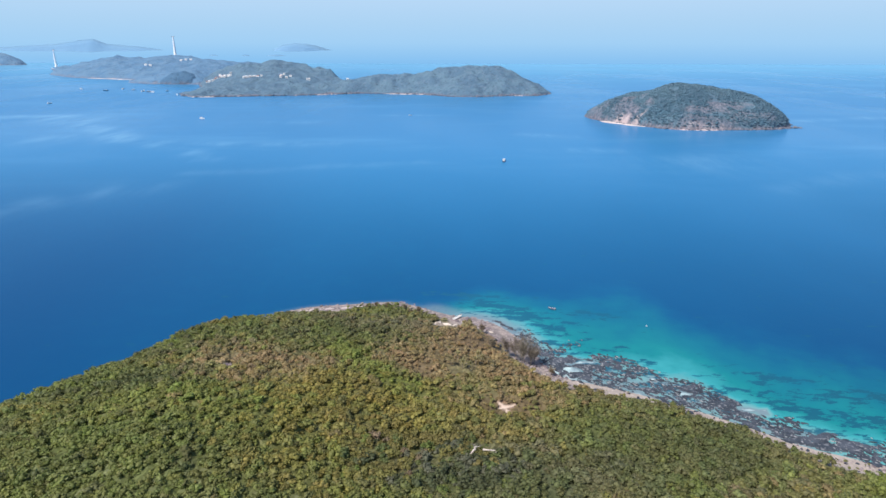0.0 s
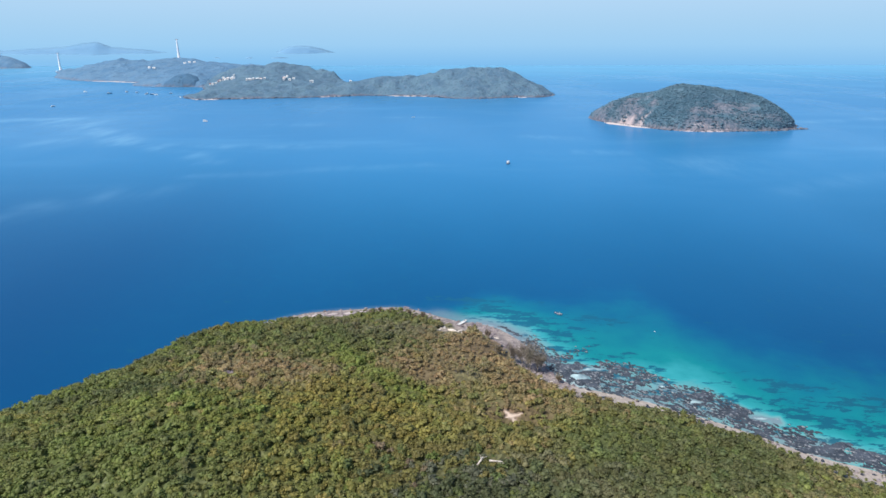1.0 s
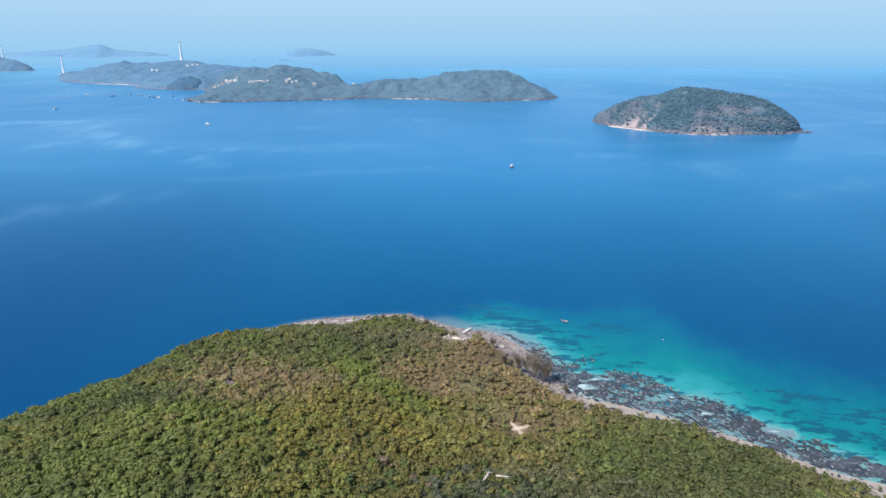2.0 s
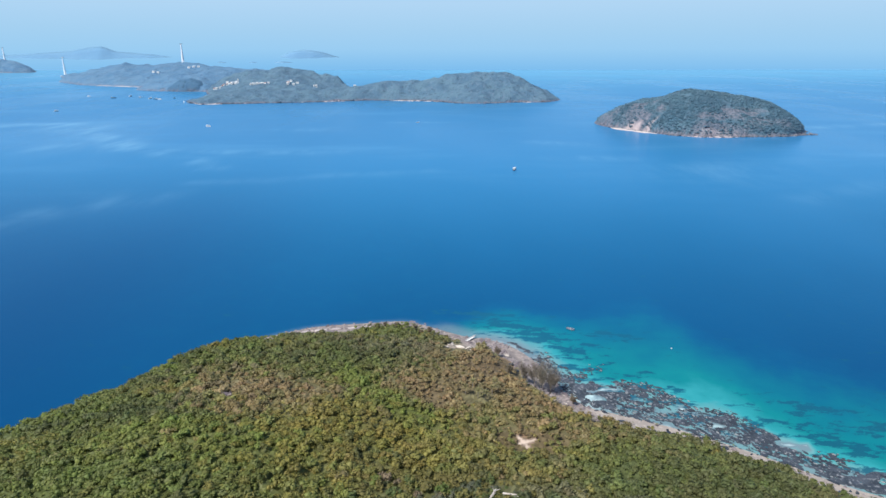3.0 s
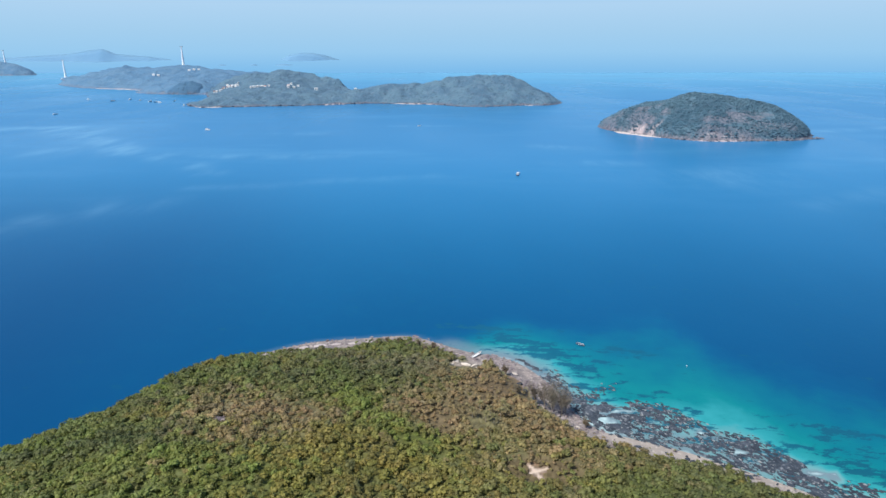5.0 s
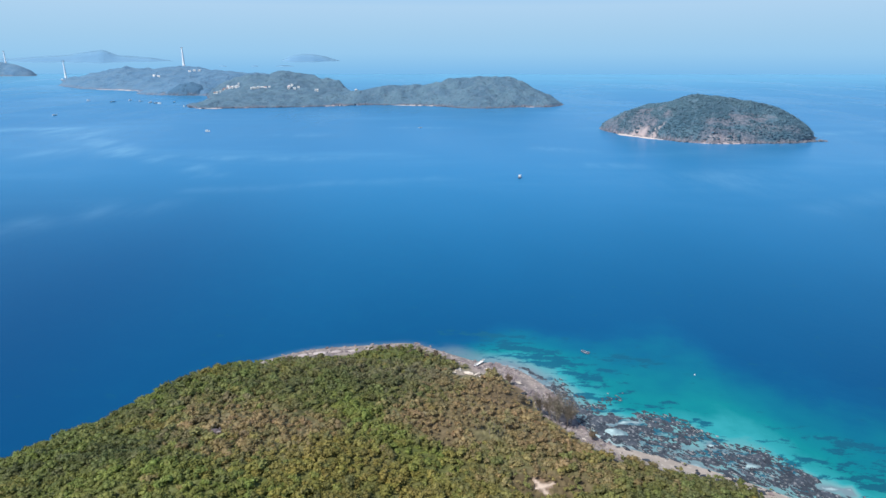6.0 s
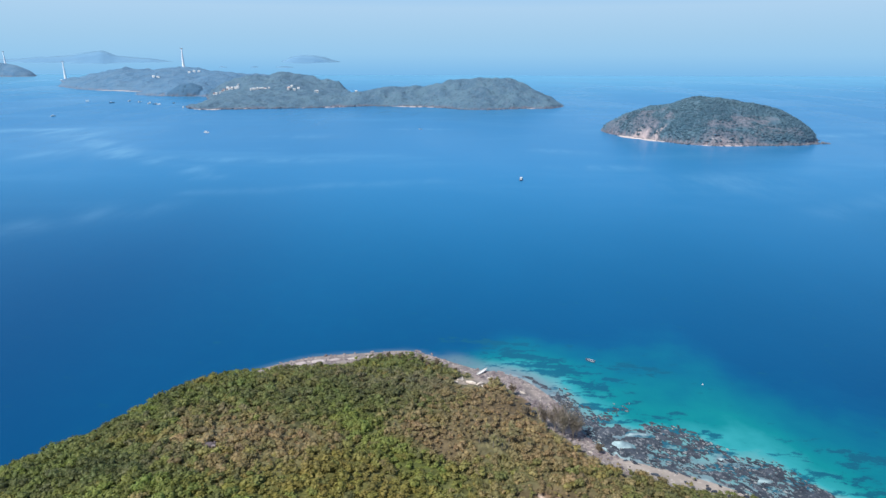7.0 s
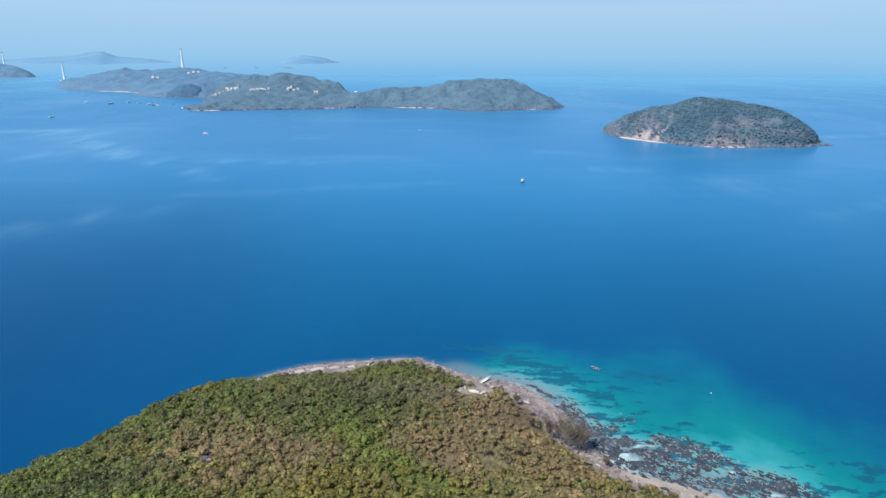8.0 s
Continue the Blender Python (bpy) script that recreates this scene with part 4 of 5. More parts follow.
# the rest of the headland's scrub, behind the start of the flight
LIGHT = [crown_shape(np.random.default_rng(250 + k), 3, 34, 0.24) for k in range(8)]
sx, sy = [a.ravel() for a in np.meshgrid(np.arange(-235, 225, 5.6), np.arange(-70, 137, 5.6))]
sx, sy = sx + rng.uniform(-2.6, 2.6, len(sx)), sy + rng.uniform(-2.6, 2.6, len(sy))
sd = inland(sx, sy, COAST)
sx, sy = sx[sd > 6], sy[sd > 6]
sz = ground_height(sx, sy)
vs, fs, cs, base = [], [], [], 0
for x, y, z in zip(sx, sy, sz):
    path = abs(x) < 55 and -25 < y < 85
    v, f = (SHAPES if path else LIGHT)[int(rng.integers(8))]
    size, turn = rng.uniform(2.2, 3.7), rng.uniform(0, 6.283)
    c, s = math.cos(turn) * size, math.sin(turn) * size
    vs.append(np.c_[v[:, 0] * c - v[:, 1] * s + x, v[:, 0] * s + v[:, 1] * c + y, v[:, 2] * size * 0.75 + z + size * 0.35 + 1.0])
    fs.append(f + base)
    cs.append(np.tile(np.array(TONES[("green", "olive", "bright", "green", "dark")[rng.integers(5)]]) * rng.uniform(0.8, 1.2), (len(v), 1)))
    base += len(v)
scrub = new("scrub", raw_mesh("scrub", np.concatenate(vs), np.concatenate(fs), M_LEAF, True, tones=np.concatenate(cs)))
tagged(scrub, "green scrub on the inner slope of the headland", "scrub", kind="stuff")


def bare_tree(x, y, high, seed, tone):
    """A dry upright tree: trunk, forking limbs and a haze of fine twigs."""
    r = random.Random(seed)
    tree = new("dry_tree")
    tree.location = (x, y, float(ground_height(x, y)) - 0.1)
    bm = bmesh.new()
    top = Vector((r.uniform(-0.4, 0.4), r.uniform(-0.4, 0.4), high * 0.42))
    tube(bm, (0, 0, 0), top, 0.2, 0.13, 7)
    part("trunk", bm, M_BARK, tree, "grey slender trunk")
    bm, tips = bmesh.new(), []
    for k in range(11):
        a, base_ = r.uniform(0, 6.28), Vector((0, 0, 0)).lerp(top, r.uniform(0.35, 1.0))
        tip = base_ + Vector((math.cos(a) * high * r.uniform(0.1, 0.3), math.sin(a) * high * r.uniform(0.1, 0.3), high * r.uniform(0.25, 0.52)))
        tube(bm, base_, tip, 0.09, 0.03, 4)
        for j in range(9):
            p = base_.lerp(tip, r.uniform(0.35, 1))
            q = p + Vector((r.uniform(-1, 1), r.uniform(-1, 1), r.uniform(0.3, 1.5))) * high * 0.1
            tube(bm, p, q, 0.035, 0.012, 3)
            tips.append((p, q))
    part("limbs", bm, M_BARK, tree, "bare grey-brown branches and twigs")
    n = len(tips) * 13
    g = np.random.default_rng(seed)
    p = np.repeat(np.array([q for _, q in tips]), 13, 0) + g.normal(size=(n, 3)) * high * 0.045
    u, w = g.normal(size=(n, 3)) * 0.14 + (0, 0, 0.22), g.normal(size=(n, 3)) * 0.07
    quad = np.stack([p - u, p - w, p + u, p + w], 1).reshape(-1, 3)
    leaves = new("foliage", raw_mesh("foliage", quad, np.arange(n * 4).reshape(-1, 4), M_LEAF, False, tones=np.tile(tone, (n * 4, 1))))
    leaves.parent = tree
    tagged(leaves, "sparse withered brown needles")
    return tagged(tree, "tall dry grey-brown tree with thin upright branches near the shore", "tree", "dry trees by the shore")


for k, (x, y, high) in enumerate(((36.5, 249.5, 10), (40.5, 251, 11.5), (43.5, 248, 10.5), (33, 252, 8), (45.5, 250.5, 9), (39, 246.5, 9.5))):
    bare_tree(x, y, high * 1.28, 40 + k, (0.235, 0.205, 0.155))
for k, (x, y, high) in enumerate(((52, 240.5, 4.6), (26, 258, 5.5), (-20, 308, 4.2), (-30, 311, 3.8), (-12, 304, 4.2), (-25, 306, 3.4), (-36, 312, 3.2), (-16, 302, 3.6), (-8, 299, 3.4), (-41, 309, 3.4), (22, 276, 5), (-3, 297, 3.2))):
    bare_tree(x, y, high, 60 + k, (0.27, 0.225, 0.165))


def screw_pine(x, y, high, seed):
    """A leaning stem with a rosette of long arching strap leaves."""
    g = random.Random(seed)
    plant = new("screw_pine")
    plant.location = (x, y, float(ground_height(x, y)) - 0.1)
    bm = bmesh.new()
    tube(bm, (0, 0, 0), (g.uniform(-.3, .3), g.uniform(-.3, .3), high), 0.16, 0.11)
    part("trunk", bm, M_BARK, plant)
    bm = bmesh.new()
    for k in range(34):
        a, up, long = g.uniform(0, 6.28), g.uniform(0.1, 1.25), g.uniform(2.0, 3.1)
        d, side = Vector((math.cos(a) * math.cos(up), math.sin(a) * math.cos(up), math.sin(up))), Vector((-math.sin(a), math.cos(a), 0))
        rows = []
        for t in (0, 0.4, 0.75, 1.0):
            p = Vector((0, 0, high)) + d * long * t + Vector((0, 0, -1.1 * t * t))
            wide = 0.26 * (1 - t * 0.85)
            rows.append((bm.verts.new(p - side * wide), bm.verts.new(p + side * wide)))
        for p, q in zip(rows[:-1], rows[1:]):
            bm.faces.new((p[0], p[1], q[1], q[0]))
    leaves = part("leaves", bm, M_LEAF, plant, "long arching grey-green strap leaves")
    leaves.data.color_attributes.new("tone", "FLOAT_COLOR", "POINT").data.foreach_set("color", np.tile((0.27, 0.25, 0.125, 1.0), (len(leaves.data.vertices), 1)).ravel().astype(np.float32))
    return tagged(plant, "grey-green screw pine with arching leaves among dry shrubs", "palm", "screw pines on the slope")


for k, (x, y, high) in enumerate(((13, 236, 5.2), (9, 239, 4.8), (17, 234, 5.4), (20, 238, 4.8), (14, 230, 5.2), (6, 234, 4.7), (24, 233, 5.0), (18, 241, 4.7), (11, 232, 5.1))):
    screw_pine(x, y, high, 80 + k)


# ---- rocks ----
def rock_hull(seed, points=13):
    """An angular stone of about twenty faces, one unit in radius."""
    g = random.Random(seed)
    bm = bmesh.new()
    for k in range(points):
        v = Vector((g.gauss(0, 1), g.gauss(0, 1), g.gauss(0, 1))).normalized() * g.uniform(0.75, 1.1)
        bm.verts.new(v)
    r = bmesh.ops.convex_hull(bm, input=bm.verts)
    bmesh.ops.delete(bm, geom=[v for v in r["geom_interior"] if isinstance(v, bmesh.types.BMVert)], context="VERTS")
    bmesh.ops.triangulate(bm, faces=bm.faces[:])
    bm.verts.index_update()
    v = np.array([q.co for q in bm.verts])
    f = np.array([[q.index for q in t.verts] for t in bm.faces])
    bm.free()
    return v, f


HULLS = [rock_hull(500 + k, 12 + k % 4) for k in range(10)]


def rock_meshes(name, mat):
    return [raw_mesh(name, v, f, mat, False) for v, f in HULLS]


def scatter_joined(name, places, mat):
    vs, fs, base = [], [], 0
    for x, y, z, sx, sy, sz, turn, k in places:
        v, f = HULLS[k]
        c, s = math.cos(turn), math.sin(turn)
        a, b = v[:, 0] * sx, v[:, 1] * sy
        vs.append(np.c_[a * c - b * s + x, a * s + b * c + y, v[:, 2] * sz + z])
        fs.append(f + base)
        base += len(v)
    return new(name, raw_mesh(name, np.concatenate(vs), np.concatenate(fs), mat, False))


# reef flat: dark ledges that lie along the shore, with pools between
rx, ry = rng.uniform(30, 262, 90000), rng.uniform(70, 300, 90000)
ro = -inland(rx, ry, COAST)
reach = reef_reach(rx)
hole = fbm(rx * 0.55 + ry * 0.45, rx * -0.9 + ry * 1.1, 17, 91, 3)
dens = ease(ro, -2.5, 1.5) * (1 - ease(ro + 7 * (fbm(rx, ry, 12, 95, 3) - 0.5), reach - 2, reach + 1.5)) * (1 - ease(hole, 0.56, 0.66)) * ease(rx + ro * 0.4, 40, 50)
take = (rng.uniform(size=len(rx)) < dens * 0.5) & (pool_reach(rx, ry) > 0.95)
rx, ry, ro = rx[take], ry[take], ro[take]
small, large = [], []
for k, (x, y) in enumerate(zip(rx, ry)):
    turn = math.radians(-38 + rng.normal() * 14)
    big = k % 22 == 0 and len(large) < 300 and y > 120
    s = rng.uniform(0.8, 1.7) if big else float(np.clip(rng.lognormal(-0.55, 0.45), 0.25, 1.3))
    row = (x, y, rng.uniform(-0.05, 0.15), s * rng.uniform(1.0, 1.9), s * rng.uniform(0.5, 0.9), 0.18 + 0.16 * s * rng.uniform(0.6, 1.2), turn, int(rng.integers(10)))
    (large if big else small).append(row)
fx, fy = np.arange(12, 262, 0.62), np.arange(84, 316, 0.62)
hx, hy = [a.ravel() for a in np.meshgrid(fx, fy)]
rough_off = hy - np.interp(hx, [12, 22, 33, 44, 49, 58, 83, 123, 157, 178, 204, 262], [304, 300, 291, 272, 254, 240, 229, 204, 183, 170, 135, 60])
band = (rough_off > -14) & (rough_off < 62)
ho = np.full(len(hx), -99.0)
ho[band] = -inland(hx[band], hy[band], COAST)
along, across = hx * 0.84 - hy * 0.54, hx * 0.54 + hy * 0.84
crag = 0.62 * fbm(along / 1.6, across, 1.8, 191, 3) + 0.38 * fbm(along / 1.6, across, 8, 195, 3)
edge_ = reef_reach(hx) + 8 * (fbm(hx, hy, 13, 95, 3) - 0.5)
cover = ease(ho, -3, 2) * (1 - ease(ho, edge_ - 5, edge_ + 3)) * ease(hx + ho * 0.4, 18, 34) * ease(pool_reach(hx, hy), 0.7, 1.1)
hz = np.clip((crag - 0.505 + 0.05 * ease(hx, 118, 145) - 0.55 * (1 - cover)) * 4.2, -0.6, 0.62)
keep_ = (ho > -4) & (ho < 50) & band
quads = grid_faces(len(fx), len(fy))
quads = quads[keep_[quads].all(1) & (hz[quads].max(1) > -0.25)]
used, back = np.unique(quads, return_inverse=True)
reef = new("reef", raw_mesh("reef", np.c_[hx, hy, hz][used], back.reshape(-1, 4), M_FLAT, False))
stones = scatter_joined("reef_stones", [r for k, r in enumerate(small[:7000]) if k % 6], M_REEF)
tagged(stones, "dark broken stones lying on the reef flat", "rocks", kind="stuff")
rubble = scatter_joined("coral_rubble", [(x, y, z + 0.12, sx * 0.6, sy * 0.6, sz * 0.7, turn, k) for n, (x, y, z, sx, sy, sz, turn, k) in enumerate(small[:7000]) if n % 4 == 0], M_CORAL)
tagged(rubble, "pale grey coral rubble scattered over the reef flat", "rubble", kind="stuff")
tagged(reef, "dark grey reef flat of broken ledges awash along the beach", "reef", kind="structure")
ledge_meshes = rock_meshes("ledge", M_REEF)
for x, y, z, sx, sy, sz, turn, k in large:
    ob = new("ledge", ledge_meshes[k])
    ob.parent = reef
    ob.location, ob.scale, ob.rotation_euler = (x, y, z), (sx, sy, sz), (0, 0, turn)

# pinkish shore rocks round the tip and along the beach
bx, by = rng.uniform(-115, 240, 90000), rng.uniform(120, 330, 90000)
bd = inland(bx, by, COAST)
bw = beach_width(bx, by)
dens = ease(bd, -1.6, 0) * (1 - ease(bd, bw - 1.0, bw + 2.5)) * (0.22 + 0.78 * (1 - ease(bx, 48, 75))) * ease(fbm(bx, by, 10, 97, 3), 0.34, 0.56)
take = rng.uniform(size=len(bx)) < dens * (0.42 + 0.5 * ease(bx, 6, 16) * (1 - ease(bx, 50, 62)))
bx, by = bx[take], by[take]
bz = ground_height(bx, by)
small, large = [], []
for k, (x, y, z) in enumerate(zip(bx, by, bz)):
    big = k % 9 == 0 and len(large) < 260
    s = rng.uniform(0.7, 1.6) if big else float(np.clip(rng.lognormal(-0.85, 0.45), 0.18, 0.9))
    row = (x, y, max(float(z), -0.1) + s * 0.08, s * rng.uniform(0.9, 1.5), s * rng.uniform(0.7, 1.0), s * rng.uniform(0.25, 0.5), rng.uniform(0, 6.28), int(rng.integers(10)))
    (large if big else small).append(row)
shore = scatter_joined("rocky_shore", small[:9000], M_SHORE)
tagged(shore, "pinkish-grey shore rocks and rubble round the headland", "rocks", kind="structure")
stone_meshes = rock_meshes("stone", M_SHORE)
for x, y, z, sx, sy, sz, turn, k in large:
    ob = new("stone", stone_meshes[k])
    ob.parent = shore
    ob.location, ob.scale, ob.rotation_euler = (x, y, z), (sx, sy, sz), (0, 0, turn)


def boulder(x, y, sx, sy, sz, turn, k, mat, label):
    """A lone boulder, its edges worn round."""
    bm = bmesh.new()
    v, f = HULLS[k]
    w = [bm.verts.new(Vector(q)) for q in v]
    for t in f:
        bm.faces.new([w[i] for i in t])
    bmesh.ops.dissolve_limit(bm, angle_limit=radians(14), verts=bm.verts[:], edges=bm.edges[:])
    bmesh.ops.bevel(bm, geom=bm.edges[:], offset=0.12, segments=2, affect="EDGES", profile=0.6)
    me = bpy.data.meshes.new("boulder")
    bm.to_mesh(me)
    bm.free()
    me.materials.append(mat)
    ob = new("boulder", me)
    ob.matrix_world = pose(x, y, float(ground_height(x, y)) + sz * 0.25, 0, 0, turn) @ Matrix.Diagonal((sx, sy, sz, 1))
    return tagged(ob, label, "boulder", "boulders on the headland")


for x, y, sx, sy, sz, turn, k in ((0, 291, 2.6, 1.3, 0.9, 20, 0), (4, 287, 2.9, 1.5, 1.0, -15, 1), (8, 286, 2.0, 1.2, 0.8, 35, 2), (-3, 287, 1.8, 1.1, 0.8, 0, 3), (10, 282, 2.2, 1.3, 0.7, -30, 4), (13, 293, 2.0, 0.9, 0.6, 10, 5), (31, 246.5, 1.3, 0.8, 0.6, 20, 3), (36, 241.5, 1.1, 0.8, 0.6, -20, 7), (44, 240.5, 1.2, 0.7, 0.5, 30, 1), (49, 240, 1.6, 0.9, 0.5, -10, 9),
                                  (-2, 294, 1.5, 1.0, 0.7, 40, 6), (23, 287, 1.8, 0.9, 0.6, -35, 7), (27, 281, 2.0, 1.0, 0.6, -30, 8)):
    boulder(x, y, sx, sy, sz, turn, k, M_PALE, "pale sun-bleached boulder at the edge of the scrub")
for x, y, sx, sy, sz, turn, k in ((69.5, 228, 1.7, 1.0, 0.9, -25, 2), (79, 223.5, 1.5, 0.8, 0.7, -30, 5), (117, 193, 2.6, 1.0, 0.8, -32, 7), (134, 180, 2.2, 1.1, 1.0, -25, 1), (28, 268, 1.6, 1.2, 1.0, 10, 3), (30, 262, 1.8, 1.2, 1.1, 40, 9),
                                  (33, 257, 1.5, 1.1, 1.0, 70, 6), (86, 221, 1.4, 0.9, 0.8, 10, 4)):
    boulder(x, y, sx, sy, sz, turn, k, M_REEF, "dark weathered boulder at the top of the beach")
spread = random.Random(31)
for k in range(48):
    a, b = [((84, 228), (105, 216), (124, 203), (141, 190), (158, 182), (179, 169))[k % 5 + j] for j in (0, 1)]
    t, d, s = spread.random(), spread.uniform(0.5, 9.0), spread.uniform(0.45, 1.35)
    boulder(a[0] + (b[0] - a[0]) * t - 0.55 * d, a[1] + (b[1] - a[1]) * t - 0.83 * d, s * 1.4, s, s * 0.7, spread.uniform(-60, 60), k % 10, M_REEF if k % 3 else M_SHORE, "weathered boulder lying on the beach before the reef")
for x, y, sx, sy, sz, turn, k in ((-88.5, 219.5, 2.6, 1.5, 3.4, 15, 3), (-85.6, 217.6, 1.8, 1.2, 3.0, -20, 6), (-91.4, 221, 1.6, 1.2, 2.8, 40, 1), (-87, 222, 1.5, 1.0, 2.6, 5, 8)):
    boulder(x, y, sx, sy, sz, turn, k, M_SHORE, "weathered pinkish-grey rock outcrop among dry shrubs on the slope")
for x, y, sx, sy, sz, turn, k in ((-78, 307, 4.2, 1.9, 0.45, 20, 0), (-71, 309, 4.8, 2.0, 0.5, 8, 4), (-63, 311, 3.6, 1.8, 0.45, 12, 7), (-55, 312, 3.2, 1.5, 0.4, 5, 2), (-84, 304, 3.0, 1.6, 0.5, 35, 8), (-46, 313, 2.4, 1.3, 0.4, 0, 9), (-91, 302, 2.0, 1.4, 0.5, 40, 1)):
    boulder(x, y, sx, sy, sz, turn, k, M_SLAB, "broad pale pinkish rock slab at the point")


def dead_tree(x, y, turn, long, seed):
    """A bleached fallen trunk with stubs of limbs."""
    g = random.Random(seed)
    bm = bmesh.new()
    tube(bm, (-long / 2, 0, 0.25), (long / 2, 0, 1.1), 0.36, 0.16, 8)
    for k in range(5):
        p = Vector((long * (k / 6.0 - 0.15), 0, 0.55))
        tube(bm, p, p + Vector((g.uniform(0.3, 1), g.choice((-1, 1)) * g.uniform(0.6, 1.6), g.uniform(0.4, 1.4))), 0.1, 0.03, 5)
    me = bpy.data.meshes.new("fallen_tree")
    bm.to_mesh(me)
    bm.free()
    me.materials.append(M_PALE)
    ob = new("fallen_tree", me)
    ob.matrix_world = pose(x, y, float(ground_height(x, y)) + 2.6, 0, 0, turn)
    return tagged(ob, "bleached dead tree leaning over the scrub", "dead tree")


dead_tree(13, 172, 60, 6.0, 3)
dead_tree(19, 173.5, -20, 4.5, 4)


# ---- boats ----
def boat(x, y, z, turn, long, beam, hull_mat, roof, label, tip=0.0, cabin=False, deck_mat=None, head=1.75):
    """A small wooden or plastic boat: hull, deck, gunwale, and a roof on posts where it has one."""
    ob = new("boat")
    ob.matrix_world = pose(x, y, z, tip, 0, turn)
    n, high = 13, beam * 0.42
    bm, rings = bmesh.new(), []
    for k in range(n):
        t = k / (n - 1) * 2 - 1
        w = beam / 2 * (max(0.0, 1 - max(t, 0) ** 2.2) * (1 - 0.25 * max(-t, 0) ** 3)) + 0.02
        sheer = high * (1 + 0.55 * max(t, 0) ** 2 + 0.15 * t * t)
        keel = -high * 0.35 * (1 - max(t, 0) ** 3)
        px = t * long / 2
        rings.append([bm.verts.new(c) for c in ((px, -w, sheer), (px, -w * 0.95, sheer * 0.2), (px, 0, keel), (px, w * 0.95, sheer * 0.2), (px, w, sheer))])
    for a, b in zip(rings[:-1], rings[1:]):
        for k in range(4):
            bm.faces.new((a[k], b[k], b[k + 1], a[k + 1]))
    bm.faces.new(rings[0])
    part("hull", bm, hull_mat, ob)
    for side in (-1, 1):
        bm = bmesh.new()
        for k in range(n - 2):
            t0, t1 = [j / (n - 1) * 2 - 1 for j in (k, k + 1)]
            pts = []
            for t in (t0, t1):
                w = beam / 2 * (max(0.0, 1 - max(t, 0) ** 2.2) * (1 - 0.25 * max(-t, 0) ** 3)) + 0.02
                pts.append((t * long / 2, side * w, high * (1 + 0.55 * max(t, 0) ** 2 + 0.15 * t * t)))
            tube(bm, pts[0], pts[1], 0.05, 0.05, 5)
        part("gunwale", bm, M_WHITE, ob, "white painted gunwale")
    bm = bmesh.new()
    box(bm, (-long * 0.46, -beam * 0.36, high * 0.38), (long * 0.30, beam * 0.36, high * 0.46), (1, 1))
    part("deck", bm, deck_mat or M_DECK, ob, "white deck" if deck_mat else "brown plank deck")
    if cabin:
        bm = bmesh.new()
        box(bm, (-long * 0.32, -beam * 0.34, high * 0.46), (-long * 0.02, beam * 0.34, high + 1.3), (0.92, 0.9))
        bmesh.ops.bevel(bm, geom=bm.edges[:], offset=0.05, segments=2, affect="EDGES")
        house_ = part("cabin", bm, M_WHITE, ob, "white cabin")
        for side in (-1, 1):
            for px in (-0.25, -0.17, -0.09):
                bm = bmesh.new()
                box(bm, (long * (px - 0.03), side * beam * 0.325 - 0.06, high + 0.6), (long * (px + 0.025), side * beam * 0.325 + 0.05, high + 0.95))
                part("window", bm, M_GLASS, house_, "dark cabin window")
    if roof:
        top = high + head
        bm = bmesh.new()
        rows = []
        for k in range(7):
            a = (k / 6 - 0.5) * 2
            rows.append([bm.verts.new((px, a * beam * 0.46, top + 0.16 * (1 - a * a) + dz)) for px in (-long * 0.36, long * 0.2) for dz in (0, 0.05)])
        for p, q in zip(rows[:-1], rows[1:]):
            for a, b in ((0, 2), (3, 1)):
                bm.faces.new((p[a], p[b], q[b], q[a]))
            for a, b in ((1, 0), (2, 3)):
                bm.faces.new((p[a], p[b], q[b], q[a]))
        bm.faces.new([rows[0][k] for k in (0, 1, 3, 2)])
        bm.faces.new([rows[-1][k] for k in (2, 3, 1, 0)])
        part("roof", bm, M_WHITE if cabin else M_TARP, ob, "white roof" if cabin else "pale canvas roof")
        for px in (-long * 0.33, long * 0.17):
            for py in (-beam * 0.4, beam * 0.4):
                bm = bmesh.new()
                tube(bm, (px, py, high * 0.6), (px, py, top + 0.03), 0.03, 0.03, 6)
                part("post", bm, M_STEEL, ob)
    return tagged(ob, label, "boat")


boat(64.2, 314.2, 0.05, 148, 4.6, 1.5, M_HULL, False, "small dark boat with white gunwale anchored off the reef", 0, False, M_HULL)
boat(9.8, 300.5, float(ground_height(9.8, 300.5)) + 0.45, 50, 7.8, 1.4, M_WHITE, False, "long white boat drawn up on the rocks", 6, False, M_WHITE)
boat(76, 768, 0.1, 75, 10.0, 3.4, M_HULL, True, "fishing boat with white cabin on open water", 0, True, M_WHITE)
boat(-489, 1213, 0.1, -25, 12.0, 3.6, M_WHITE, True, "white excursion boat on open water", 0, True, M_WHITE)
boat(-990, 1518, 0.1, 60, 11.0, 3.4, M_WHITE, True, "white excursion boat far out in the channel", 0, True, M_WHITE)
boat(-77, 1285, 0.1, 10, 7.0, 2.2, M_WHITE, False, "small white boat on open water")
for k, (x, y) in enumerate(((-1005, 1968), (-948, 1915), (-958, 1940), (-905, 1885), (-922, 1897), (-880, 1930), (-786, 1785), (-1195, 2006), (-1080, 1942), (-1060, 2010))):
    boat(x, y, 0.1, 20 + 47 * k, 11.0 + (k * 3) % 5, 3.6, M_HULL if k in (4, 8) else M_WHITE, True, "moored boat in the bay before the inhabited island", 0, True, M_WHITE)

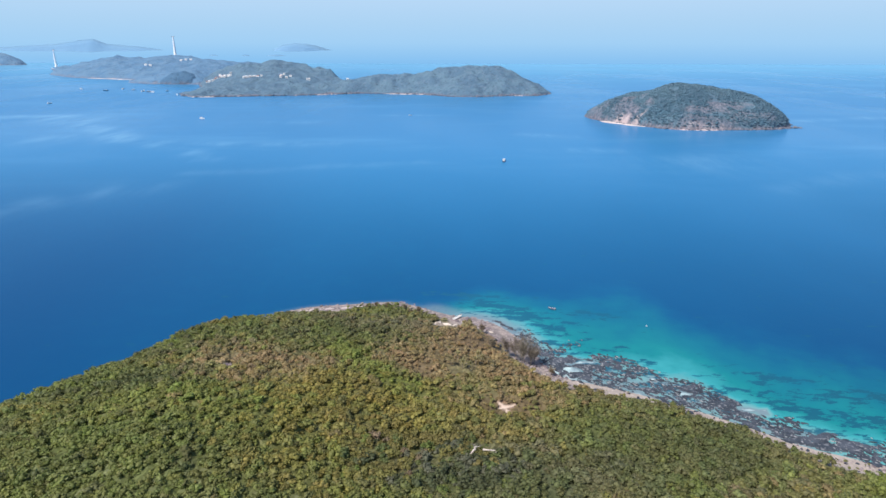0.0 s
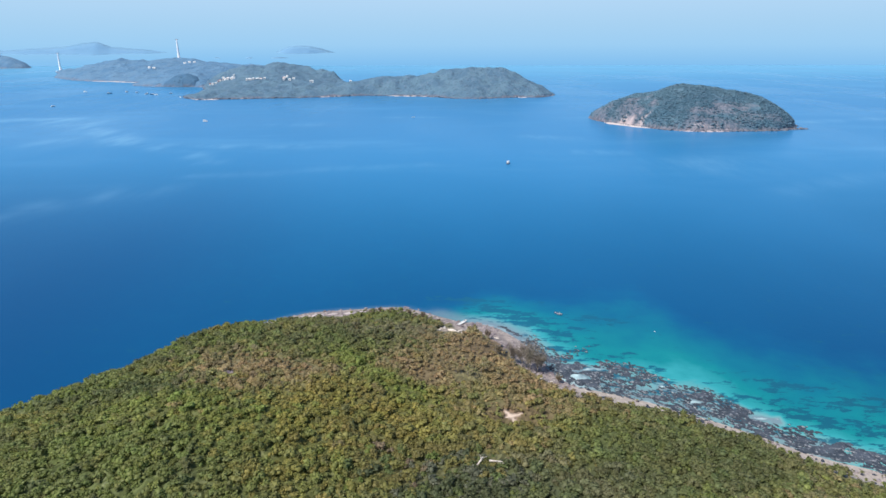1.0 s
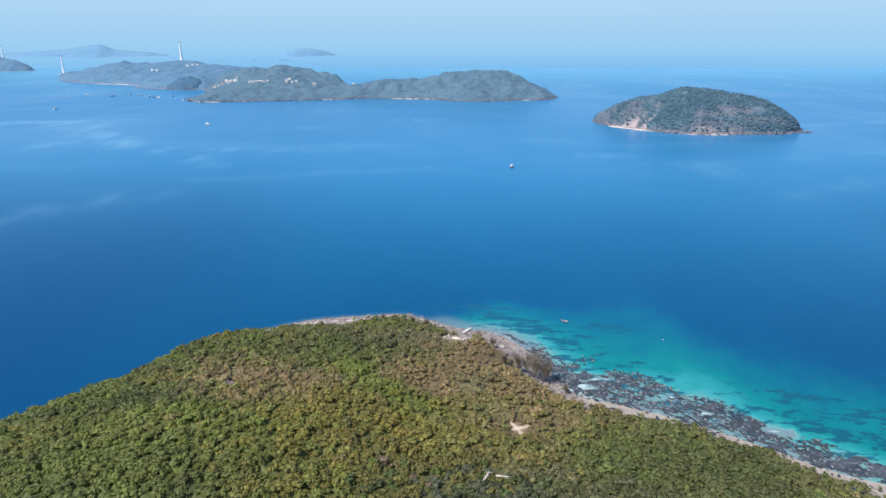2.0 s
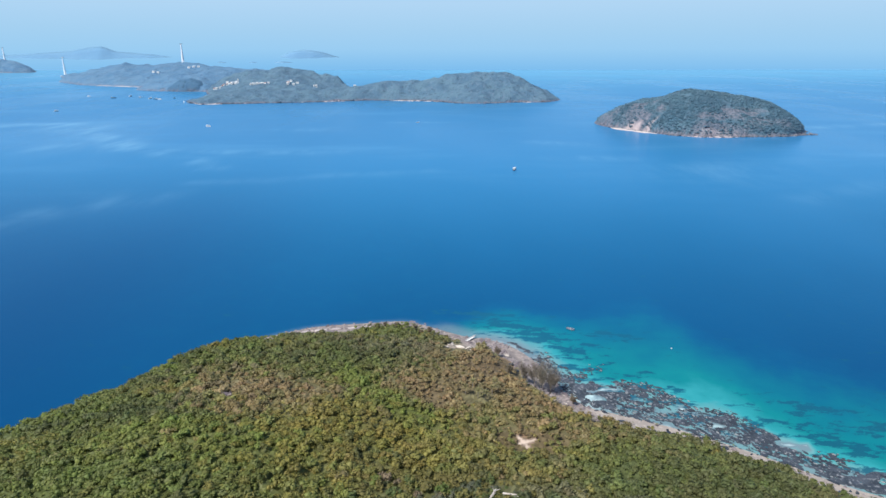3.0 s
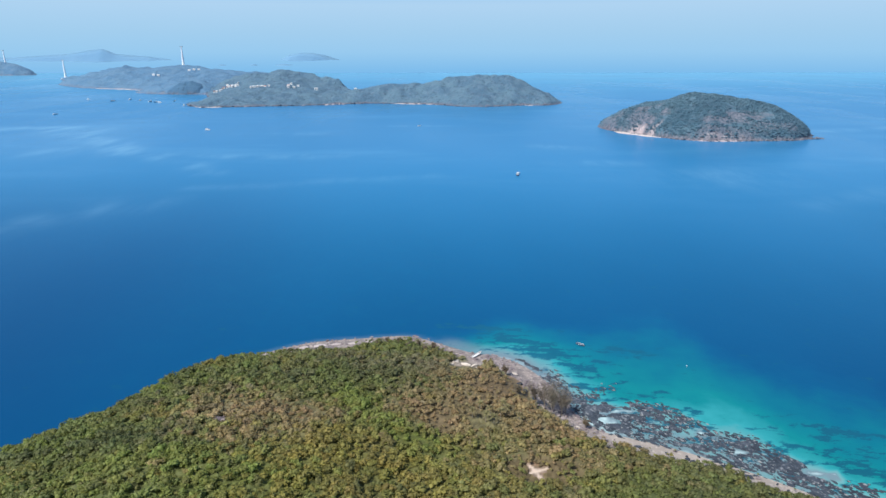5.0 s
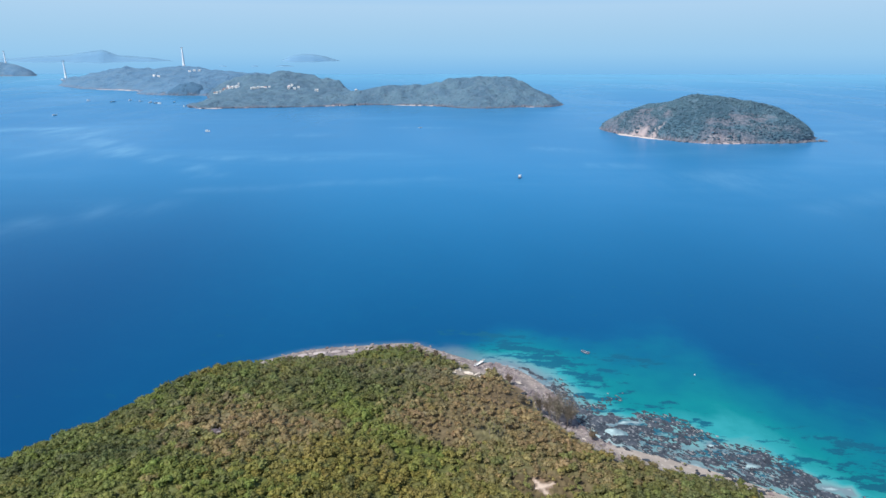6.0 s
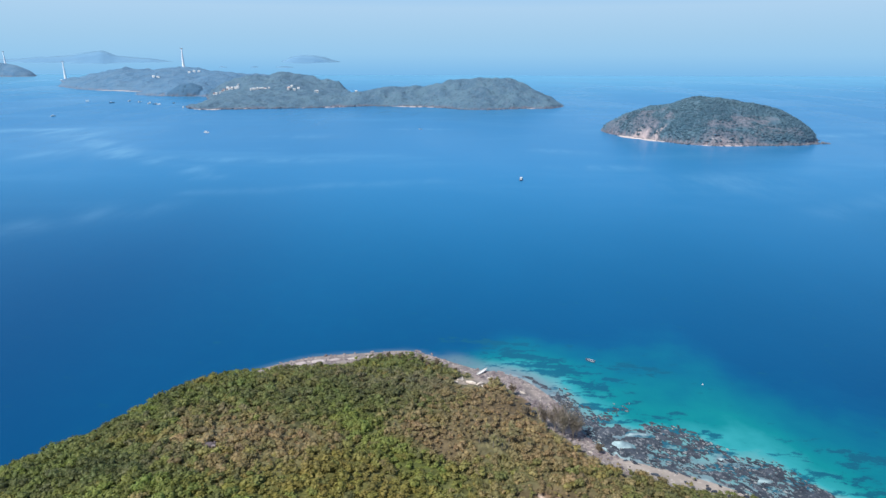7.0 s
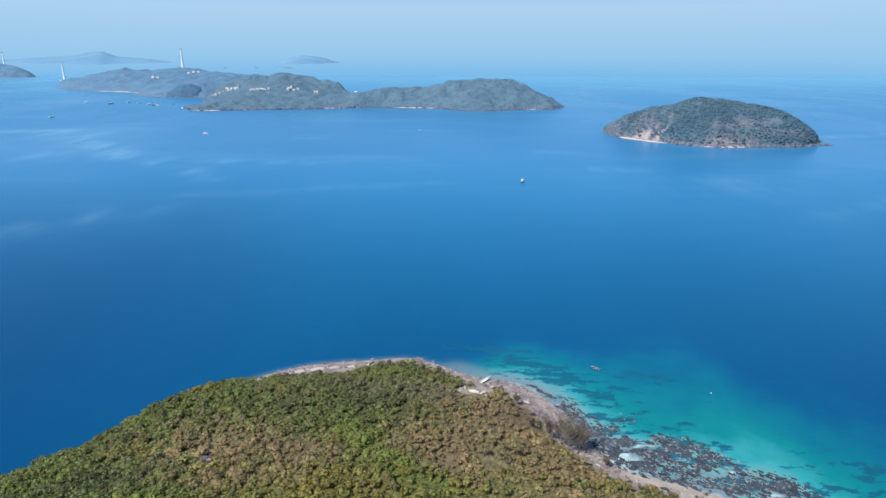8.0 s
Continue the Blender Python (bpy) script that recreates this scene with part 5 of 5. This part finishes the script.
buoy = new("buoy")
buoy.location = (112.0, 293.3, 0.0)
bm = bmesh.new()
bmesh.ops.create_uvsphere(bm, u_segments=16, v_segments=10, radius=0.32)
bmesh.ops.scale(bm, vec=(1, 1, 0.8), verts=bm.verts)
part("float", bm, M_WHITE, buoy, "white plastic float")
bm = bmesh.new()
tube(bm, (0, 0, 0.28), (0, 0, 0.6), 0.09, 0.07, 8)
part("neck", bm, M_STEEL, buoy)
bm = bmesh.new()
tube(bm, (0, 0, -0.05), (0, 0, 0.05), 0.36, 0.36, 16)
part("collar", bm, M_STEEL, buoy)
tagged(buoy, "white round mooring buoy on the turquoise shallows", "buoy")


# ---- cable towers ----
def cable_tower(x, y, z, high, foot, label):
    """A tall tapered concrete tower with a crosshead that carries cables."""
    ob = new("cable_tower")
    ob.location = (x, y, z)
    bm = bmesh.new()
    box(bm, (-foot * 1.3, -foot * 1.1, -4), (foot * 1.3, foot * 1.1, 2.5), (0.94, 0.94))
    part("foundation", bm, M_CONCRETE, ob)
    bm = bmesh.new()
    rings = []
    for k in range(9):
        t = k / 8
        r = foot * (0.5 - 0.33 * t ** 0.8)
        rings.append([bm.verts.new((r * math.cos(a), r * 0.85 * math.sin(a), 2.5 + (high - 2.5) * t)) for a in [radians(22.5 + 45 * j) for j in range(8)]])
    for a, b in zip(rings[:-1], rings[1:]):
        for j in range(8):
            bm.faces.new((a[j], a[(j + 1) % 8], b[(j + 1) % 8], b[j]))
    bm.faces.new(rings[-1])
    part("shaft", bm, M_CONCRETE, ob, "pale tapered concrete shaft")
    bm = bmesh.new()
    box(bm, (-foot * 0.40, -2, high - 1), (foot * 0.40, 2, high + 1.6), (1, 0.8))
    part("crosshead", bm, M_STEEL, ob, "grey steel crosshead")
    for side in (-1, 1):
        bm = bmesh.new()
        for k in range(6):
            a, b = [radians(180 * j / 6) for j in (k, k + 1)]
            tube(bm, (side * foot * 0.33, 5 * math.cos(a), high + 0.4 + 1.6 * math.sin(a)), (side * foot * 0.33, 5 * math.cos(b), high + 0.4 + 1.6 * math.sin(b)), 0.5, 0.5, 6)
        part("saddle", bm, M_STEEL, ob, "curved steel cable saddle")
    return tagged(ob, label, "tower", "cable towers")


cable_tower(-2300, 3649, 0.0, 102, 16.0, "tall white cable tower on a pier in the sea")
cable_tower(-1345, 3090, float(back_h(np.array([-1345.0]), np.array([3090.0]))[0][0]) - 2, 96, 15.0, "tall white cable tower on the island hilltop")
cable_tower(-3080, 4250, 70, 88, 15.0, "tall white cable tower on a low wooded island")


# ---- village ----
def house(x, y, z, wide, deep, high, turn, roof_mat, label):
    """A plain rendered house: walls, gabled roof, door and windows."""
    ob = new("house")
    ob.matrix_world = pose(x, y, z, 0, 0, turn)
    bm = bmesh.new()
    box(bm, (-wide / 2, -deep / 2, -3), (wide / 2, deep / 2, high))
    part("wall", bm, M_WHITE, ob, "white rendered walls")
    bm = bmesh.new()
    e, r = 0.5, deep * 0.28
    v = [bm.verts.new(c) for c in ((-wide / 2 - e, -deep / 2 - e, high - 0.1), (wide / 2 + e, -deep / 2 - e, high - 0.1), (wide / 2 + e, deep / 2 + e, high - 0.1), (-wide / 2 - e, deep / 2 + e, high - 0.1),
                                   (-wide / 2 - e, 0, high + r), (wide / 2 + e, 0, high + r))]
    for f in ((0, 1, 5, 4), (2, 3, 4, 5), (1, 2, 5), (3, 0, 4), (3, 2, 1, 0)):
        bm.faces.new([v[k] for k in f])
    part("roof", bm, roof_mat, ob)
    for k in range(max(2, int(wide / 4))):
        cx = -wide / 2 + (k + 0.5) * wide / max(2, int(wide / 4))
        bm = bmesh.new()
        box(bm, (cx - 0.7, -deep / 2 - 0.06, 1.0), (cx + 0.7, -deep / 2 + 0.1, 2.4))
        part("window", bm, M_GLASS, ob, "dark window")
    bm = bmesh.new()
    box(bm, (-0.5, -deep / 2 - 0.08, 0.0), (0.5, -deep / 2 + 0.1, 2.1))
    part("door", bm, M_DECK, ob)
    return tagged(ob, label, "house", "village houses")


g = random.Random(12)
for k, (cx, cy, spread, count) in enumerate(((-815, 2185, 46, 14), (-770, 2150, 20, 4), (-640, 2045, 26, 13), (-533, 2035, 18, 7), (-446, 1985, 6, 2), (-318, 1975, 3, 1))):
    for j in range(count):
        x, y = cx + g.uniform(-1, 1) * spread, cy + g.uniform(-1, 1) * 24
        wide, deep, red = g.uniform(4.5, 8), g.uniform(4.0, 6), g.random() < 0.12
        house(x, y, float(mid_h(np.array([x]), np.array([y]))[0][0]) + 1.6, wide, deep, g.choice((2.8, 2.8, 3.2, 4.4)), g.uniform(-35, 35), M_ROOF_R if red else M_ROOF_G,
              f"white village house with {'red tiled' if red else 'pale metal'} roof among trees")
for k, (x, y) in enumerate(((-1316, 2714), (-1300, 2722), (-1238, 2900), (-1222, 2915), (-1205, 2930))):
    house(x, y, float(back_h(np.array([float(x)]), np.array([float(y)]))[0][0]) + 1.5, 11, 6, 3.2, 5 * k - 10, M_ROOF_G, "long white building on the hill below the cable tower")


def beach(points, wide, label, height, mat=None):
    """A strip of pale sand that lies on an island's shore, from the waterline up the foot of its slopes."""
    p = np.array(points, float)
    t = np.linspace(0, len(p) - 1, 10 * (len(p) - 1) + 1)
    x, y = np.interp(t, np.arange(len(p)), p[:, 0]), np.interp(t, np.arange(len(p)), p[:, 1])
    tx_, ty_ = np.gradient(x), np.gradient(y)
    nx, ny = -ty_ / np.hypot(tx_, ty_), tx_ / np.hypot(tx_, ty_)
    reach_ = np.linspace(-30, 30, 61)
    lift = np.array([height(x + nx * s_, y + ny * s_)[0] for s_ in reach_])
    if lift[45:].mean() < lift[:15].mean():
        nx, ny, lift = -nx, -ny, lift[::-1]
    at_ = reach_[np.argmin(np.abs(lift - 0.6), axis=0)]
    at_ = np.convolve(np.pad(at_, 4, mode="edge"), np.ones(9) / 9, mode="valid")
    x, y = x + nx * at_, y + ny * at_
    lap = np.sin(np.linspace(0, math.pi, len(t))) ** 0.5 * (0.4 + 1.2 * vnoise(x, y, 16, 5))
    rows = []
    for off_, rise in ((-0.6, -0.1), (-0.4, 0.25), (-0.15, 0.8), (0.1, 1.3), (0.35, 1.7), (0.5, 1.6)):
        rows.append(np.c_[x + nx * wide * off_ * lap, y + ny * wide * off_ * lap, rise * (0.3 + 0.7 * lap)])
    me = raw_mesh("beach", np.concatenate(rows), grid_faces(len(t), len(rows)), mat or M_SANDY, True)
    return tagged(new("beach", me), label, "beach", kind="structure")


beach([(-735, 1738), (-704, 1717), (-670, 1723), (-645, 1730)], 13, "pale sand strip at the island's point", mid_h)
beach([(-610, 1737), (-585, 1744), (-530, 1758)], 7, "reddish shingle strip under wooded slopes", mid_h, M_REDSAND)
beach([(-460, 1777), (-400, 1795), (-360, 1815), (-323, 1834), (-290, 1845)], 15, "long reddish shingle beach under wooded slopes", mid_h, M_REDSAND)
beach([(-200, 1853), (-154, 1843), (-110, 1833), (-69, 1823), (-45, 1807)], 20, "white sand beach in a shallow cove", mid_h)
beach([(175, 1785), (190, 1789), (220, 1790)], 16, "small white beach between dark rocks", mid_h)
beach([(-1530, 2625), (-1460, 2600), (-1400, 2575), (-1330, 2545), (-1280, 2500)], 20, "pale sandy beach along the bay", back_h)
beach([(306, 1204), (318, 1184), (336, 1161), (352, 1139), (370, 1116)], 28, "pinkish-white beach on the islet", islet_h)
beach([(400, 1085), (425, 1074), (452, 1069), (490, 1072), (540, 1075)], 6, "narrow pinkish shingle beach on the islet", islet_h, M_REDSAND)


def coast_rocks(loop_points, count, size, seed, label):
    """Broken rocks along an island's waterline."""
    g = np.random.default_rng(seed)
    loop = np.array(loop_points, float)
    rows = []
    for k in g.integers(0, len(loop) - 1, count):
        p = loop[k] + (loop[k + 1] - loop[k]) * g.uniform() + g.normal(size=2) * size * 0.7
        s = size * float(np.clip(g.lognormal(-0.4, 0.5), 0.2, 1.6))
        rows.append((p[0], p[1], 0.2, s * g.uniform(0.8, 1.6), s * g.uniform(0.7, 1.2), s * g.uniform(0.4, 0.8), g.uniform(0, 6.28), int(g.integers(10))))
    return tagged(scatter_joined("coast_rocks", rows, M_DARKROCK), label, "rocks", kind="stuff")


coast_rocks([(291, 1285), (300, 1215), (334, 1162), (386, 1092), (438, 1069), (511, 1074), (572, 1077), (612, 1096), (646, 1150), (628, 1215), (560, 1275), (450, 1330), (350, 1340)], 900, 3.0, 71, "reddish broken rocks round the islet's waterline")
coast_rocks([(612, 1096), (622, 1099), (632, 1101), (640, 1104), (630, 1106), (615, 1104)], 60, 2.6, 72, "low rocky spit running out from the islet")
coast_rocks([(-800, 1930), (-790, 1830), (-762, 1769), (-704, 1716), (-624, 1734), (-551, 1752), (-475, 1772), (-398, 1795), (-323, 1835), (-241, 1858), (-154, 1843), (-69, 1822), (15, 1752), (95, 1750), (179, 1787), (261, 1792), (314, 1878)], 900, 3.6, 73, "dark broken rocks along the inhabited island's shore")
